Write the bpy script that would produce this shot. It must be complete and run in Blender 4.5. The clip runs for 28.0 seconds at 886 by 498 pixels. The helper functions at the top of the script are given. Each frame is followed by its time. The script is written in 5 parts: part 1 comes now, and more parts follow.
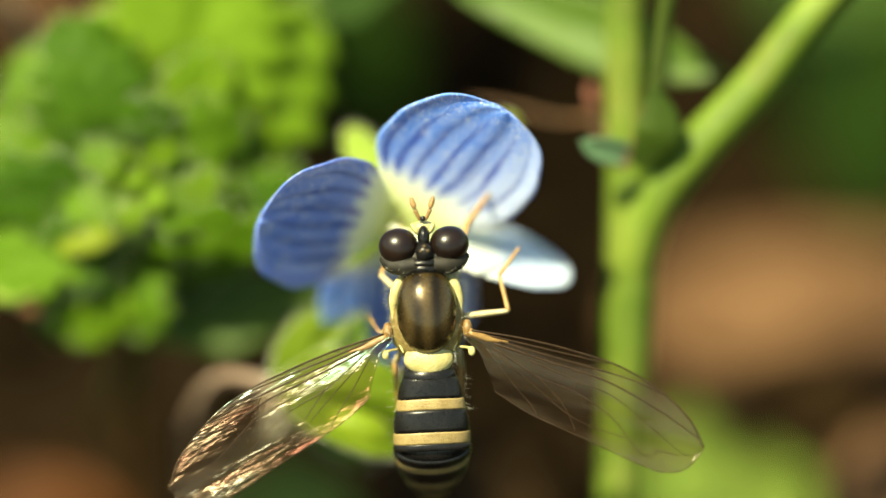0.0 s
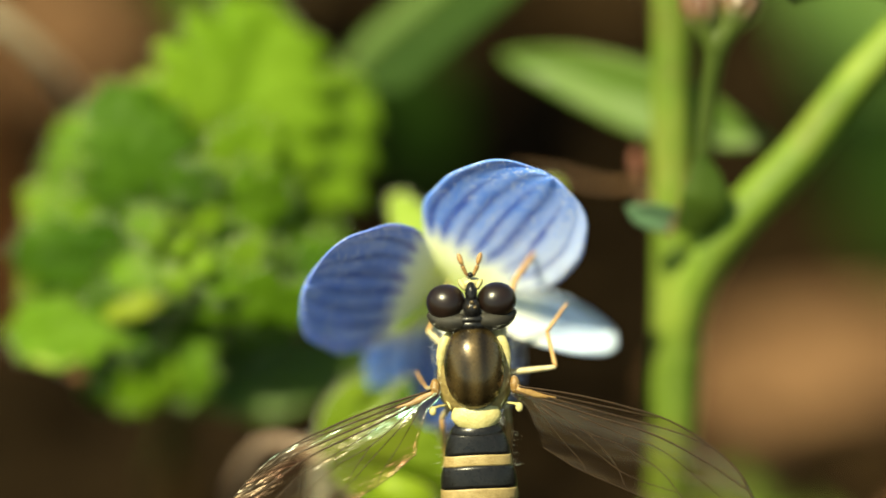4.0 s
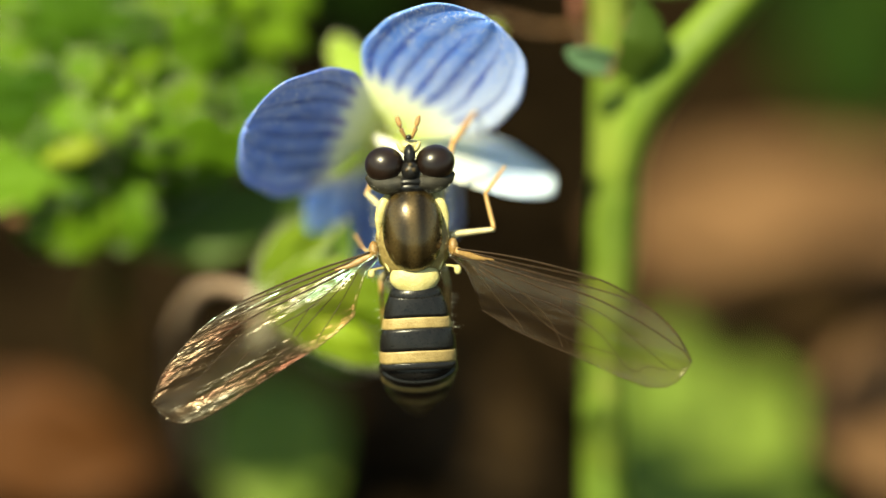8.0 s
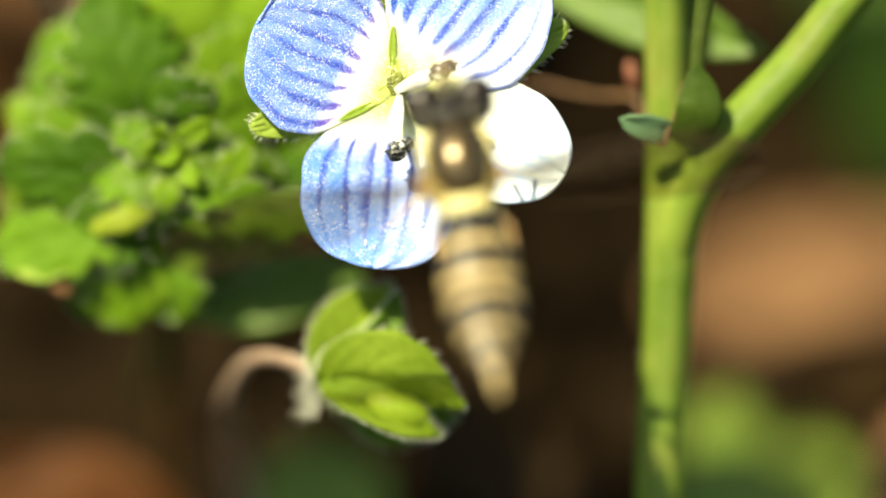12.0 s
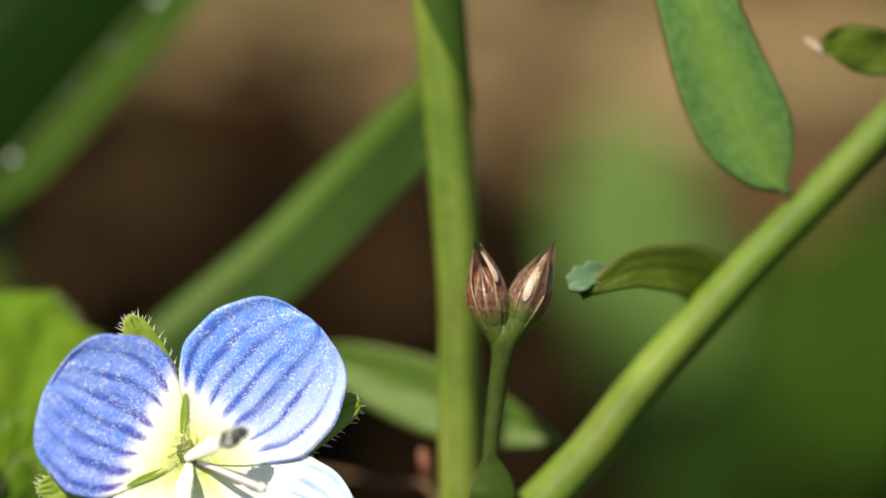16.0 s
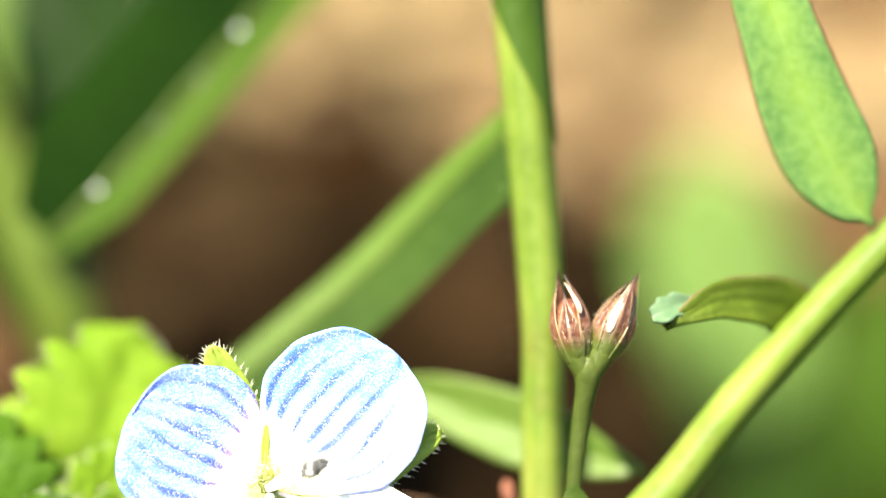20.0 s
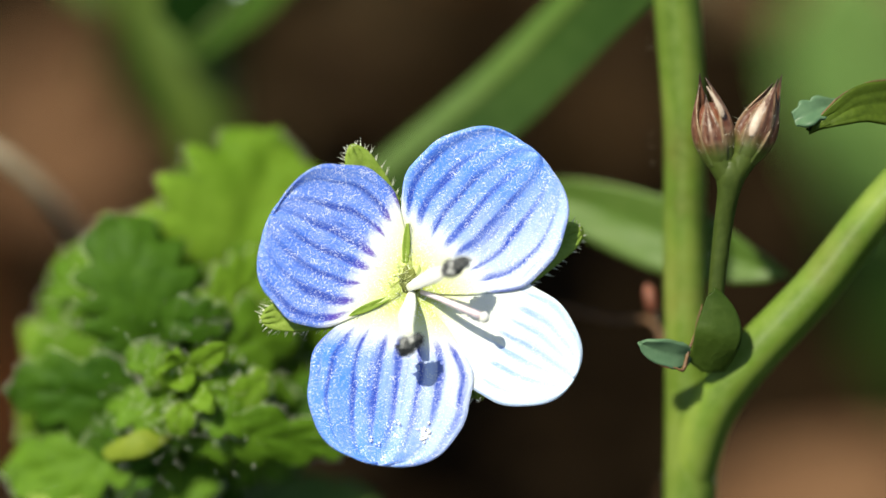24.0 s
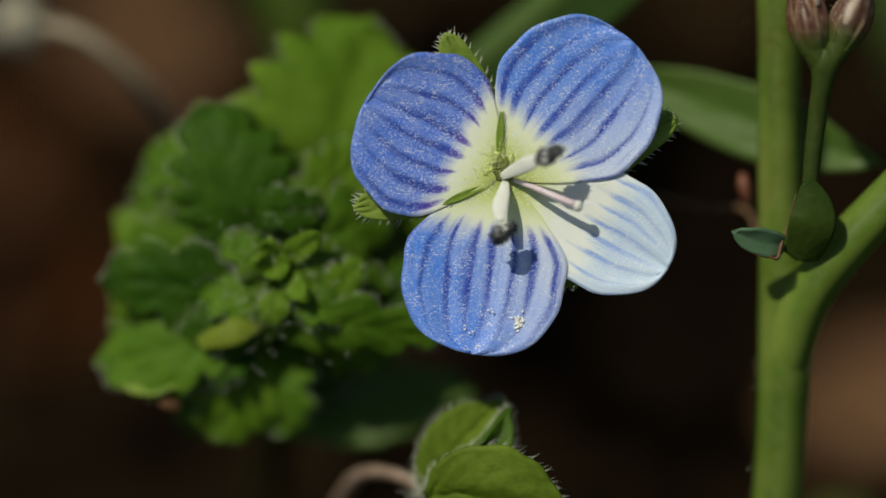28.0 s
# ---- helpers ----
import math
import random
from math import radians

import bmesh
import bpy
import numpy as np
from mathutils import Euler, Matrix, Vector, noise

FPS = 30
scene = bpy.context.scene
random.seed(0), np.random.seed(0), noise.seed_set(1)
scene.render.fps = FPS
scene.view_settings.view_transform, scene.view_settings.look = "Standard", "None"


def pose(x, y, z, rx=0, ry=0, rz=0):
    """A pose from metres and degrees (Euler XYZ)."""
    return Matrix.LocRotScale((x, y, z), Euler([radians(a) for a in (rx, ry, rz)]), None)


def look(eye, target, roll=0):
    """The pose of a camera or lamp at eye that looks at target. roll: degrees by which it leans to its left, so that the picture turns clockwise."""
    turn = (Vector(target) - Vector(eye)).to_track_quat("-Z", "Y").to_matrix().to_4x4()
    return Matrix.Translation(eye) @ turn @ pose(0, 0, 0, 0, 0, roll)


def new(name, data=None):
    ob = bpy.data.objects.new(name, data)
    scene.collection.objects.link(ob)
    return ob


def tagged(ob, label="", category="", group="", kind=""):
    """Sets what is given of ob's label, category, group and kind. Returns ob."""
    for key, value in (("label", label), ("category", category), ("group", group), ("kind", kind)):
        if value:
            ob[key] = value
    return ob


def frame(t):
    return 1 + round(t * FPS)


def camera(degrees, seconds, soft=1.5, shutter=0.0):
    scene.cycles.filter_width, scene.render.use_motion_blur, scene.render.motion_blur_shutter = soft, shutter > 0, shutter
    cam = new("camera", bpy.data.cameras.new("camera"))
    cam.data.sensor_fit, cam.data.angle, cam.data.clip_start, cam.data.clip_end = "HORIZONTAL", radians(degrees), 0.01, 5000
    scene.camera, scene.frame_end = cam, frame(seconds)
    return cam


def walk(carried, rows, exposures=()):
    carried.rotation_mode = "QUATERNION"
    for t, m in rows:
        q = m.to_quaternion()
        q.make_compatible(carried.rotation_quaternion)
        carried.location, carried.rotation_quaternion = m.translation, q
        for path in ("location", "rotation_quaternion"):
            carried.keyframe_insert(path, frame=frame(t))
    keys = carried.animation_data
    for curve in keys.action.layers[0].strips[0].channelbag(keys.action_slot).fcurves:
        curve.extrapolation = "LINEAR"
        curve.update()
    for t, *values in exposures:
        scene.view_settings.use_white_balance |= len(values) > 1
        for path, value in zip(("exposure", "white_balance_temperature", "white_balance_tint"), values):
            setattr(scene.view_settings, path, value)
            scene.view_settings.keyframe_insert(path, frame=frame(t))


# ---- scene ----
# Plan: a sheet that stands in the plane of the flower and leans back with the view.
# Its marks are pixel positions in the camera's view, sixty to the millimetre on the sheet; w is the distance in
# millimetres in front of the sheet (towards the viewer).
LEAN = radians(28)
HEIGHT = 0.021
REACH = 149.35
BASE = Matrix(((1, 0, 0, 0), (0, math.sin(LEAN), -math.cos(LEAN), 0), (0, math.cos(LEAN), math.sin(LEAN), HEIGHT), (0, 0, 0, 1)))


def at(x, y, w=0.0):
    """A place on the plan, moved along the camera's sight line to depth w to fit its view, in metres of the sheet's own
    axes (right, up, towards the viewer).
    """
    k = (1 - w / REACH) / 60000
    return Vector(((x - 784) * k, (441 - y) * k, w / 1000))


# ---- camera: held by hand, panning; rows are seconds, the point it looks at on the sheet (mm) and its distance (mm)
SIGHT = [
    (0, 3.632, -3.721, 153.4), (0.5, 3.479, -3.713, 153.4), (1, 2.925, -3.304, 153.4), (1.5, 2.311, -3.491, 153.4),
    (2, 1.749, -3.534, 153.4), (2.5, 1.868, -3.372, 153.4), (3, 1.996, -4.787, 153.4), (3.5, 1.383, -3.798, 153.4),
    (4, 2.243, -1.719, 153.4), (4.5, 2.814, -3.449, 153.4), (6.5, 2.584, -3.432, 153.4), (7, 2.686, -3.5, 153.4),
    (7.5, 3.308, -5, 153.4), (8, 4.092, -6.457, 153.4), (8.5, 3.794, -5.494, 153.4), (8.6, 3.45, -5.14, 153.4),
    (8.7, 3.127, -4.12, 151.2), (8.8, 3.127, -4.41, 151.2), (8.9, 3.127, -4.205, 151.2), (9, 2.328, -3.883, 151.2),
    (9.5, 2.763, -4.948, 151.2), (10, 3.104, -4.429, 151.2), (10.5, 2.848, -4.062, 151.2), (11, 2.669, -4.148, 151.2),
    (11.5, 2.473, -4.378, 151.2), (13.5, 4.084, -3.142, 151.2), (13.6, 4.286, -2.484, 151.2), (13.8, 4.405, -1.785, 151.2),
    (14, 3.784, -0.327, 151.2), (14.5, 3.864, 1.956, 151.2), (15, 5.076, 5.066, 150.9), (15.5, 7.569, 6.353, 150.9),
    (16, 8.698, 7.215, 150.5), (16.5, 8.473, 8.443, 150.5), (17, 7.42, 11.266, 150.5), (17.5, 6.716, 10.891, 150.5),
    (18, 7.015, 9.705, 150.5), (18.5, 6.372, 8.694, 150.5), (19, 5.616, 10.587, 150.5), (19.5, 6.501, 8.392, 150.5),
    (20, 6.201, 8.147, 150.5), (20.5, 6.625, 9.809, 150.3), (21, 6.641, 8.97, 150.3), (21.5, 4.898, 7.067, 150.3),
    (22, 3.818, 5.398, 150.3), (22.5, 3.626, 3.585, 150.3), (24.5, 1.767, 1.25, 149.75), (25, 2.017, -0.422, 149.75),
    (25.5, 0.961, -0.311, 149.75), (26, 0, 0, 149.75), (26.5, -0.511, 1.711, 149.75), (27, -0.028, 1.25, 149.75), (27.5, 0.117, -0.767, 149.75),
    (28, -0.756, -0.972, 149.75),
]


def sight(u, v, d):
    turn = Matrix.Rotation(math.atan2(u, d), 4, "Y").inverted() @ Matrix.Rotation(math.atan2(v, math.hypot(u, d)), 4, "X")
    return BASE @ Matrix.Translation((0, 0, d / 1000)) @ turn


cam = camera(10, 28.0, 1.5, 0.4)
cam.data.dof.use_dof = True
cam.data.dof.focus_distance = 0.1497
cam.data.dof.aperture_fstop = 11.0
cam.data.dof.aperture_blades = 7
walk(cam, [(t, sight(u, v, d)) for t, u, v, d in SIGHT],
     [(0.0, 1.3, 8900, -9), (2.5, 1.12, 8900, -9), (6.5, 1.2, 8900, -9), (8.5, 1.24, 8900, -9), (9.0, 1.2, 8900, -5), (10.0, 1.22, 8800, -4), (11.0, 1.36, 8800, -4), (13.5, 1.32, 8600, -3), (14.0, 0.85, 7900, -3), (15.0, 0.0, 6900, 2), (16.0, 0.6, 7400, 6),
      (17.0, 1.2, 7500, 8), (18.0, 1.55, 7700, 8), (19.0, 1.82, 7600, 8), (20.0, 2.15, 7500, 8), (21.0, 2.2, 7500, 8), (22.5, 2.3, 7200, 6), (24.5, 0.1, 6800, 3), (25.2, -0.2, 6800, 3), (26.0, -0.53, 6800, 2), (28.0, -0.64, 6800, 2)])

# ---- daylight
SUN = (BASE.to_3x3() @ Vector((-0.55, 0.83, 1.0))).normalized()
sun = new("sun", bpy.data.lights.new("sun", "SUN"))
sun.data.energy, sun.data.angle, sun.data.color = 5.0, radians(1.2), (1.0, 0.94, 0.82)
sun.matrix_world = look(SUN * 3, (0, 0, 0))
world = bpy.data.worlds.new("sky")
scene.world = world
world.use_nodes = True
sky = world.node_tree.nodes.new("ShaderNodeTexSky")
sky.sky_type, sky.sun_disc = "NISHITA", False
sky.sun_elevation, sky.sun_rotation = math.asin(SUN.z), math.atan2(SUN.x, SUN.y)
world.node_tree.links.new(sky.outputs[0], world.node_tree.nodes["Background"].inputs[0])
world.node_tree.nodes["Background"].inputs[1].default_value = 0.09


# ---- materials
class Nodes:
    """A short way to wire a material."""

    def __init__(self, name):
        self.mat = bpy.data.materials.new(name)
        self.mat.use_nodes = True
        self.tree = self.mat.node_tree
        self.tree.nodes.clear()
        self.out = self.node("ShaderNodeOutputMaterial")

    def node(self, kind, **values):
        n = self.tree.nodes.new(kind)
        for key, value in values.items():
            if key.startswith("i"):
                self.plug(n.inputs[int(key[1:])], value)
        return n

    def plug(self, socket, value):
        if isinstance(value, bpy.types.NodeSocket):
            self.tree.links.new(value, socket)
        elif isinstance(value, tuple) and len(value) == 3 and socket.type == "RGBA":
            socket.default_value = (*value, 1)
        else:
            socket.default_value = value

    def coords(self, which="Object"):
        return self.node("ShaderNodeTexCoord").outputs[which]

    def noise(self, vec, scale, detail=3.0, rough=0.55):
        n = self.node("ShaderNodeTexNoise")
        self.plug(n.inputs["Vector"], vec)
        n.inputs["Scale"].default_value, n.inputs["Detail"].default_value, n.inputs["Roughness"].default_value = scale, detail, rough
        return n.outputs[0]

    def cells(self, vec, scale):
        n = self.node("ShaderNodeTexVoronoi")
        self.plug(n.inputs["Vector"], vec)
        n.inputs["Scale"].default_value = scale
        return n.outputs["Distance"]

    def calc(self, op, a, b=0.0, c=0.0):
        n = self.node("ShaderNodeMath")
        n.operation = op
        for socket, value in zip(n.inputs, (a, b, c)):
            self.plug(socket, value)
        return n.outputs[0]

    def ramp(self, fac, *stops):
        n = self.node("ShaderNodeValToRGB")
        self.plug(n.inputs[0], fac)
        e = n.color_ramp.elements
        while len(e) < len(stops):
            e.new(0.5)
        for el, (p, c) in zip(e, stops):
            el.position, el.color = p, (*c, 1) if isinstance(c, tuple) else (c, c, c, 1)
        return n.outputs[0]

    def blend(self, fac, a, b, mode="MIX"):
        n = self.node("ShaderNodeMix")
        n.data_type, n.blend_type = "RGBA", mode
        self.plug(n.inputs[0], fac), self.plug(n.inputs[6], a), self.plug(n.inputs[7], b)
        return n.outputs[2]

    def bump(self, height, strength=0.4, distance=0.0001):
        n = self.node("ShaderNodeBump")
        n.inputs["Strength"].default_value, n.inputs["Distance"].default_value = strength, distance
        self.plug(n.inputs["Height"], height)
        return n.outputs[0]

    def surface(self, colour, rough=0.5, normal=None, metal=0.0, spec=0.5, coat=0.0, thin=0.0, glow=None, coat_rough=0.16, deep=0.0):
        """A principled surface; thin: the share of light that passes through a leaf or petal."""
        p = self.node("ShaderNodeBsdfPrincipled")
        self.plug(p.inputs["Base Color"], colour), self.plug(p.inputs["Roughness"], rough)
        p.inputs["Metallic"].default_value = metal
        p.inputs["Specular IOR Level"].default_value = spec
        p.inputs["Coat Weight"].default_value, p.inputs["Coat Roughness"].default_value = coat, coat_rough
        if deep:
            p.inputs["Subsurface Weight"].default_value, p.inputs["Subsurface Scale"].default_value = deep, 0.0006
            p.inputs["Subsurface Radius"].default_value = (1.0, 1.0, 1.0)
        if normal is not None:
            self.plug(p.inputs["Normal"], normal)
        result = p.outputs[0]
        if thin:
            t = self.node("ShaderNodeBsdfTranslucent")
            self.plug(t.inputs[0], glow if glow is not None else colour)
            mix = self.node("ShaderNodeMixShader")
            mix.inputs[0].default_value = thin
            self.plug(mix.inputs[1], result), self.plug(mix.inputs[2], t.outputs[0])
            result = mix.outputs[0]
        self.plug(self.out.inputs[0], result)
        return self.mat


def leafy(name, dark, light, grain=900, rough=0.5, thin=0.3, relief=0.5, spec=0.2):
    """Living green tissue: mottled at two scales, finely pitted, letting some light through."""
    n = Nodes(name)
    v = n.coords()
    big, fine = n.noise(v, grain * 0.35, 3), n.noise(v, grain * 4, 2)
    col = n.ramp(big, (0.32, dark), (0.68, light))
    col = n.blend(0.35, col, n.ramp(fine, (0.3, dark), (0.7, light)))
    return n.surface(col, n.ramp(fine, (0.2, rough - 0.12), (0.8, rough + 0.15)), n.bump(n.blend(0.5, big, fine), relief), spec=spec, thin=thin)


def plain(name, a, b, scale, rough=0.5, relief=0.3, spec=0.5, coat=0.0, metal=0.0, thin=0.0):
    n = Nodes(name)
    v = n.coords()
    f, g = n.noise(v, scale, 4), n.noise(v, scale * 7, 2)
    col = n.blend(0.3, n.ramp(f, (0.35, a), (0.65, b)), n.ramp(g, (0.35, a), (0.65, b)))
    return n.surface(col, n.ramp(g, (0.2, max(rough - 0.08, 0.03)), (0.8, rough + 0.1)), n.bump(g, relief, 0.00005), metal, spec, coat, thin)


def petal_paint(name, deep, mid, white_reach, streak, rim=(0.12, 0.03, 0.42), rim_amount=0.0, fan=18.0, lit_side=0):
    """A petal: pale base, blue blade with darker streaks that fan out, and white specks that paint in the glints of its
    surface cells. Its map runs across (x) and along (y).
    """
    n = Nodes(name)
    uv = n.coords("UV")
    sep = n.node("ShaderNodeSeparateXYZ", i0=uv)
    x, y = sep.outputs[0], sep.outputs[1]
    v = n.coords()
    wob = n.noise(v, 700, 3)
    cell = n.cells(v, 22000)
    along = n.node("ShaderNodeCombineXYZ", i0=n.calc("MULTIPLY", x, 9.0), i1=n.calc("MULTIPLY", y, 1.1))
    uneven = n.noise(along.outputs[0], 1.0, 2)
    shift = n.calc("MULTIPLY_ADD", uneven, 0.16, n.calc("MULTIPLY_ADD", wob, 0.05, x))
    lines = n.calc("SINE", n.calc("MULTIPLY", shift, fan * 2.6))
    lines = n.calc("POWER", n.calc("MULTIPLY_ADD", lines, 0.5, 0.5), n.calc("MULTIPLY_ADD", uneven, -4.0, 4.7))
    fine = n.node("ShaderNodeCombineXYZ", i0=n.calc("MULTIPLY", x, 38.0), i1=n.calc("MULTIPLY", y, 2.6), i2=3.0)
    lines = n.calc("MAXIMUM", lines, n.ramp(n.noise(fine.outputs[0], 1.0, 2), (0.5, 0.0), (0.72, 0.36)))
    reach = n.calc("MULTIPLY_ADD", uneven, -0.5, n.calc("ADD", y, 0.25))
    fade = n.calc("MULTIPLY", n.ramp(y, (0.2, 0.0), (0.32, 1.0)), n.ramp(reach, (0.62, 1.0), (1.04, 0.08)))
    lines = n.calc("MULTIPLY", n.calc("MULTIPLY", lines, fade), n.ramp(n.noise(v, 1900, 3), (0.3, 0.75), (0.6, 1.0)))
    pale = n.blend(n.ramp(n.noise(v, 1600, 4), (0.3, 0.0), (0.7, 1.0)), mid, tuple(0.75 * a + 0.25 * b for a, b in zip(mid, (0.5, 0.6, 0.92))))
    # Sheen on one side of the petal, painted as a pale wash.
    if lit_side:
        slant = n.calc("MULTIPLY_ADD", y, -0.6, n.calc("MULTIPLY_ADD", x, 0.7 * lit_side, 0.6 if lit_side > 0 else 1.3))
        wash = n.ramp(n.calc("MULTIPLY_ADD", n.noise(v, 900, 3), 0.2, n.calc("MULTIPLY", slant, 0.7)), (0.42, 0.0), (0.84, 0.85))
        pale = n.blend(wash, pale, (0.76, 0.83, 0.97))
    blade = n.blend(n.calc("MULTIPLY", lines, streak), pale, deep)
    edge = n.calc("MULTIPLY_ADD", n.noise(v, 1200, 3), 0.16, n.calc("MULTIPLY_ADD", lines, 0.1, y))
    base = n.ramp(y, (0.03, (0.4, 0.48, 0.07)), (0.11, (0.66, 0.74, 0.22)), (0.21, (0.88, 0.92, 0.6)), (0.33, (0.94, 0.96, 0.89)))
    whiteness = n.ramp(edge, (white_reach, 1.0), (white_reach + 0.14, 0.0))
    col = n.blend(whiteness, blade, base)
    if rim_amount:
        band = n.ramp(edge, (white_reach + 0.02, 0.0), (white_reach + 0.09, 1.0), (white_reach + 0.22, 0.0))
        col = n.blend(n.calc("MULTIPLY", n.calc("MULTIPLY", band, lines), rim_amount), col, rim)
    # Glints of the surface cells, painted as white specks.
    painted_glint = n.calc("MULTIPLY", n.ramp(n.noise(v, 19000, 2, 0.8), (0.54, 0.0), (0.6, 1.0)), n.ramp(n.noise(v, 3000, 2), (0.35, 0.25), (0.65, 1.0)))
    col = n.blend(n.calc("MULTIPLY", n.calc("MULTIPLY_ADD", lines, -0.35, 0.9), painted_glint), col, (0.92, 0.94, 0.99))
    ridge = n.node("ShaderNodeCombineXYZ", i0=n.calc("MULTIPLY", x, 120.0), i1=n.calc("MULTIPLY", y, 6.0))
    height = n.calc("MULTIPLY_ADD", cell, -0.8, n.calc("MULTIPLY_ADD", n.noise(ridge.outputs[0], 1.0, 2), 0.5, n.calc("MULTIPLY", lines, -0.6)))
    return n.surface(col, n.ramp(cell, (0.1, 0.24), (0.6, 0.45)), n.bump(height, 0.4, 0.00003), spec=0.5, thin=0.2, deep=0.15)


BLUE_DEEP, BLUE_MID = (0.002, 0.045, 0.46), (0.062, 0.25, 0.93)
M_PETAL_TOP = petal_paint("petal_blue", BLUE_DEEP, BLUE_MID, 0.32, 1.0, lit_side=1)
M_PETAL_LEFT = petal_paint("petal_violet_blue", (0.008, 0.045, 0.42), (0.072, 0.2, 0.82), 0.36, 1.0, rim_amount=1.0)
M_PETAL_LOW = petal_paint("petal_lower_blue", BLUE_DEEP, BLUE_MID, 0.32, 1.0, rim_amount=0.4, lit_side=-1)
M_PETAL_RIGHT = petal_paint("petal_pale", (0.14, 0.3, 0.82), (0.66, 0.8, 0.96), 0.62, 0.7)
M_SEPAL = leafy("sepal_green", (0.187, 0.297, 0.033), (0.374, 0.495, 0.099), 2500, 0.5, 0.45)
M_HAIR = plain("pale_hair", (0.6, 0.62, 0.5), (0.8, 0.8, 0.7), 9000, 0.4, thin=0.3)
M_WHITE = plain("white_filament", (0.8, 0.8, 0.72), (0.9, 0.9, 0.86), 3000, 0.5, spec=0.2, thin=0.25)


def anther_paint():
    n = Nodes("dark_anther")
    v = n.coords()
    f = n.noise(v, 5200, 4, 0.7)
    return n.surface(n.ramp(f, (0.44, (0.003, 0.004, 0.005)), (0.53, (0.03, 0.035, 0.04)), (0.6, (0.6, 0.6, 0.58))), 0.45, n.bump(f, 0.9, 0.0001))


M_ANTHER = anther_paint()
M_STYLE = plain("pink_style", (0.66, 0.5, 0.56), (0.86, 0.77, 0.8), 2500, 0.45, thin=0.2)
M_THROAT = plain("throat_green", (0.42, 0.5, 0.08), (0.7, 0.74, 0.3), 2500, 0.5, thin=0.2)
M_PIT = plain("pit_olive", (0.05, 0.065, 0.008), (0.17, 0.19, 0.03), 3500, 0.5, thin=0.1)
M_THROAT_HAIR = plain("throat_hair", (0.6, 0.66, 0.25), (0.8, 0.84, 0.5), 6000, 0.5, thin=0.4)
M_POLLEN = plain("white_pollen", (0.8, 0.8, 0.74), (0.9, 0.9, 0.86), 6000, 0.7)
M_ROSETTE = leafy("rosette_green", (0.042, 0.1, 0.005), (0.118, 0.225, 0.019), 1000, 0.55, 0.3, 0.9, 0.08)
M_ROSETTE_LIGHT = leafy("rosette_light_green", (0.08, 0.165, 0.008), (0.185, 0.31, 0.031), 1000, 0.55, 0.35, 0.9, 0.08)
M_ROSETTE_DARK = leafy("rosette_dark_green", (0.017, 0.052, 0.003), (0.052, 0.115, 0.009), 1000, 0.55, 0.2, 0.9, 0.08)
M_YELLOWED = leafy("yellowed_green", (0.1296, 0.2214, 0.0162), (0.2722, 0.3395, 0.0324), 1200, 0.5, 0.3)
M_STEM = leafy("stem_green", (0.15, 0.23, 0.03), (0.3, 0.39, 0.085), 700, 0.42, 0.15, 0.3)
M_STEM_DULL = leafy("stem_dull_green", (0.03825, 0.0595, 0.0102), (0.085, 0.1148, 0.0255), 900, 0.45, 0.15)
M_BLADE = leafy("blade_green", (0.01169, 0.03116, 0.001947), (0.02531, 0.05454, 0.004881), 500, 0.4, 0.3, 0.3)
# Shaded half of the broad blade: the shade is put into this green.
M_BLADE_SHADED = leafy("blade_shaded_green", (0.0084, 0.0357, 0.00315), (0.0231, 0.0735, 0.00735), 500, 0.45, 0.25, 0.3)
M_GRASS = leafy("grass_stem_green", (0.048, 0.085, 0.011), (0.1, 0.145, 0.024), 500, 0.45, 0.3, 0.3)
# Far darker than foliage: the leaf's shade is put into its colour.
M_LEAF_SHADED = leafy("low_leaf_shaded_green", (0.008, 0.02, 0.003), (0.018, 0.042, 0.006), 500, 0.55, 0.25, 0.3, 0.06)
M_YELLOW_LEAF = leafy("yellow_leaf", (0.115, 0.18, 0.014), (0.225, 0.275, 0.03), 1200, 0.5, 0.3)
M_OLIVE = leafy("olive_leaf", (0.1, 0.165, 0.024), (0.205, 0.28, 0.055), 900, 0.5, 0.3, 0.5)
M_LIME = leafy("lime_leaf", (0.115, 0.225, 0.045), (0.22, 0.35, 0.1), 500, 0.5, 0.3, 0.3)
M_ARCH = leafy("browned_leaf", (0.048, 0.08, 0.008), (0.125, 0.19, 0.02), 1500, 0.45, 0.45, 0.5)
M_BLADE_MID = leafy("blade_mid_green", (0.021, 0.055, 0.005), (0.045, 0.092, 0.01), 500, 0.4, 0.3, 0.3)
# Shaded half of the narrower blade, darkened in its colour.
M_BLADE_FOLD_SHADED = leafy("blade_fold_shaded_green", (0.013, 0.034, 0.003), (0.028, 0.06, 0.006), 500, 0.4, 0.25, 0.3)
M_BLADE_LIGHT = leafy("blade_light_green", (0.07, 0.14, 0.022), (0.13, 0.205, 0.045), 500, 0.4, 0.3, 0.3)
# Lit half of both blades, brightened in colour; also the bract's green.
M_STRIP = leafy("bract_and_lit_blade_green", (0.05, 0.11, 0.012), (0.09, 0.165, 0.022), 500, 0.4, 0.3, 0.3)
M_TEAL = leafy("leaf_blue_green", (0.06, 0.125, 0.066), (0.13, 0.22, 0.12), 800, 0.42, 0.25, 0.4)
# Near-black green that carries the shade behind the grass blades.
M_REAR_LEAF_SHADED = leafy("rear_leaf_shaded_green", (0.004, 0.014, 0.0025), (0.01, 0.028, 0.005), 800, 0.5, 0.2, 0.4, spec=0.04)


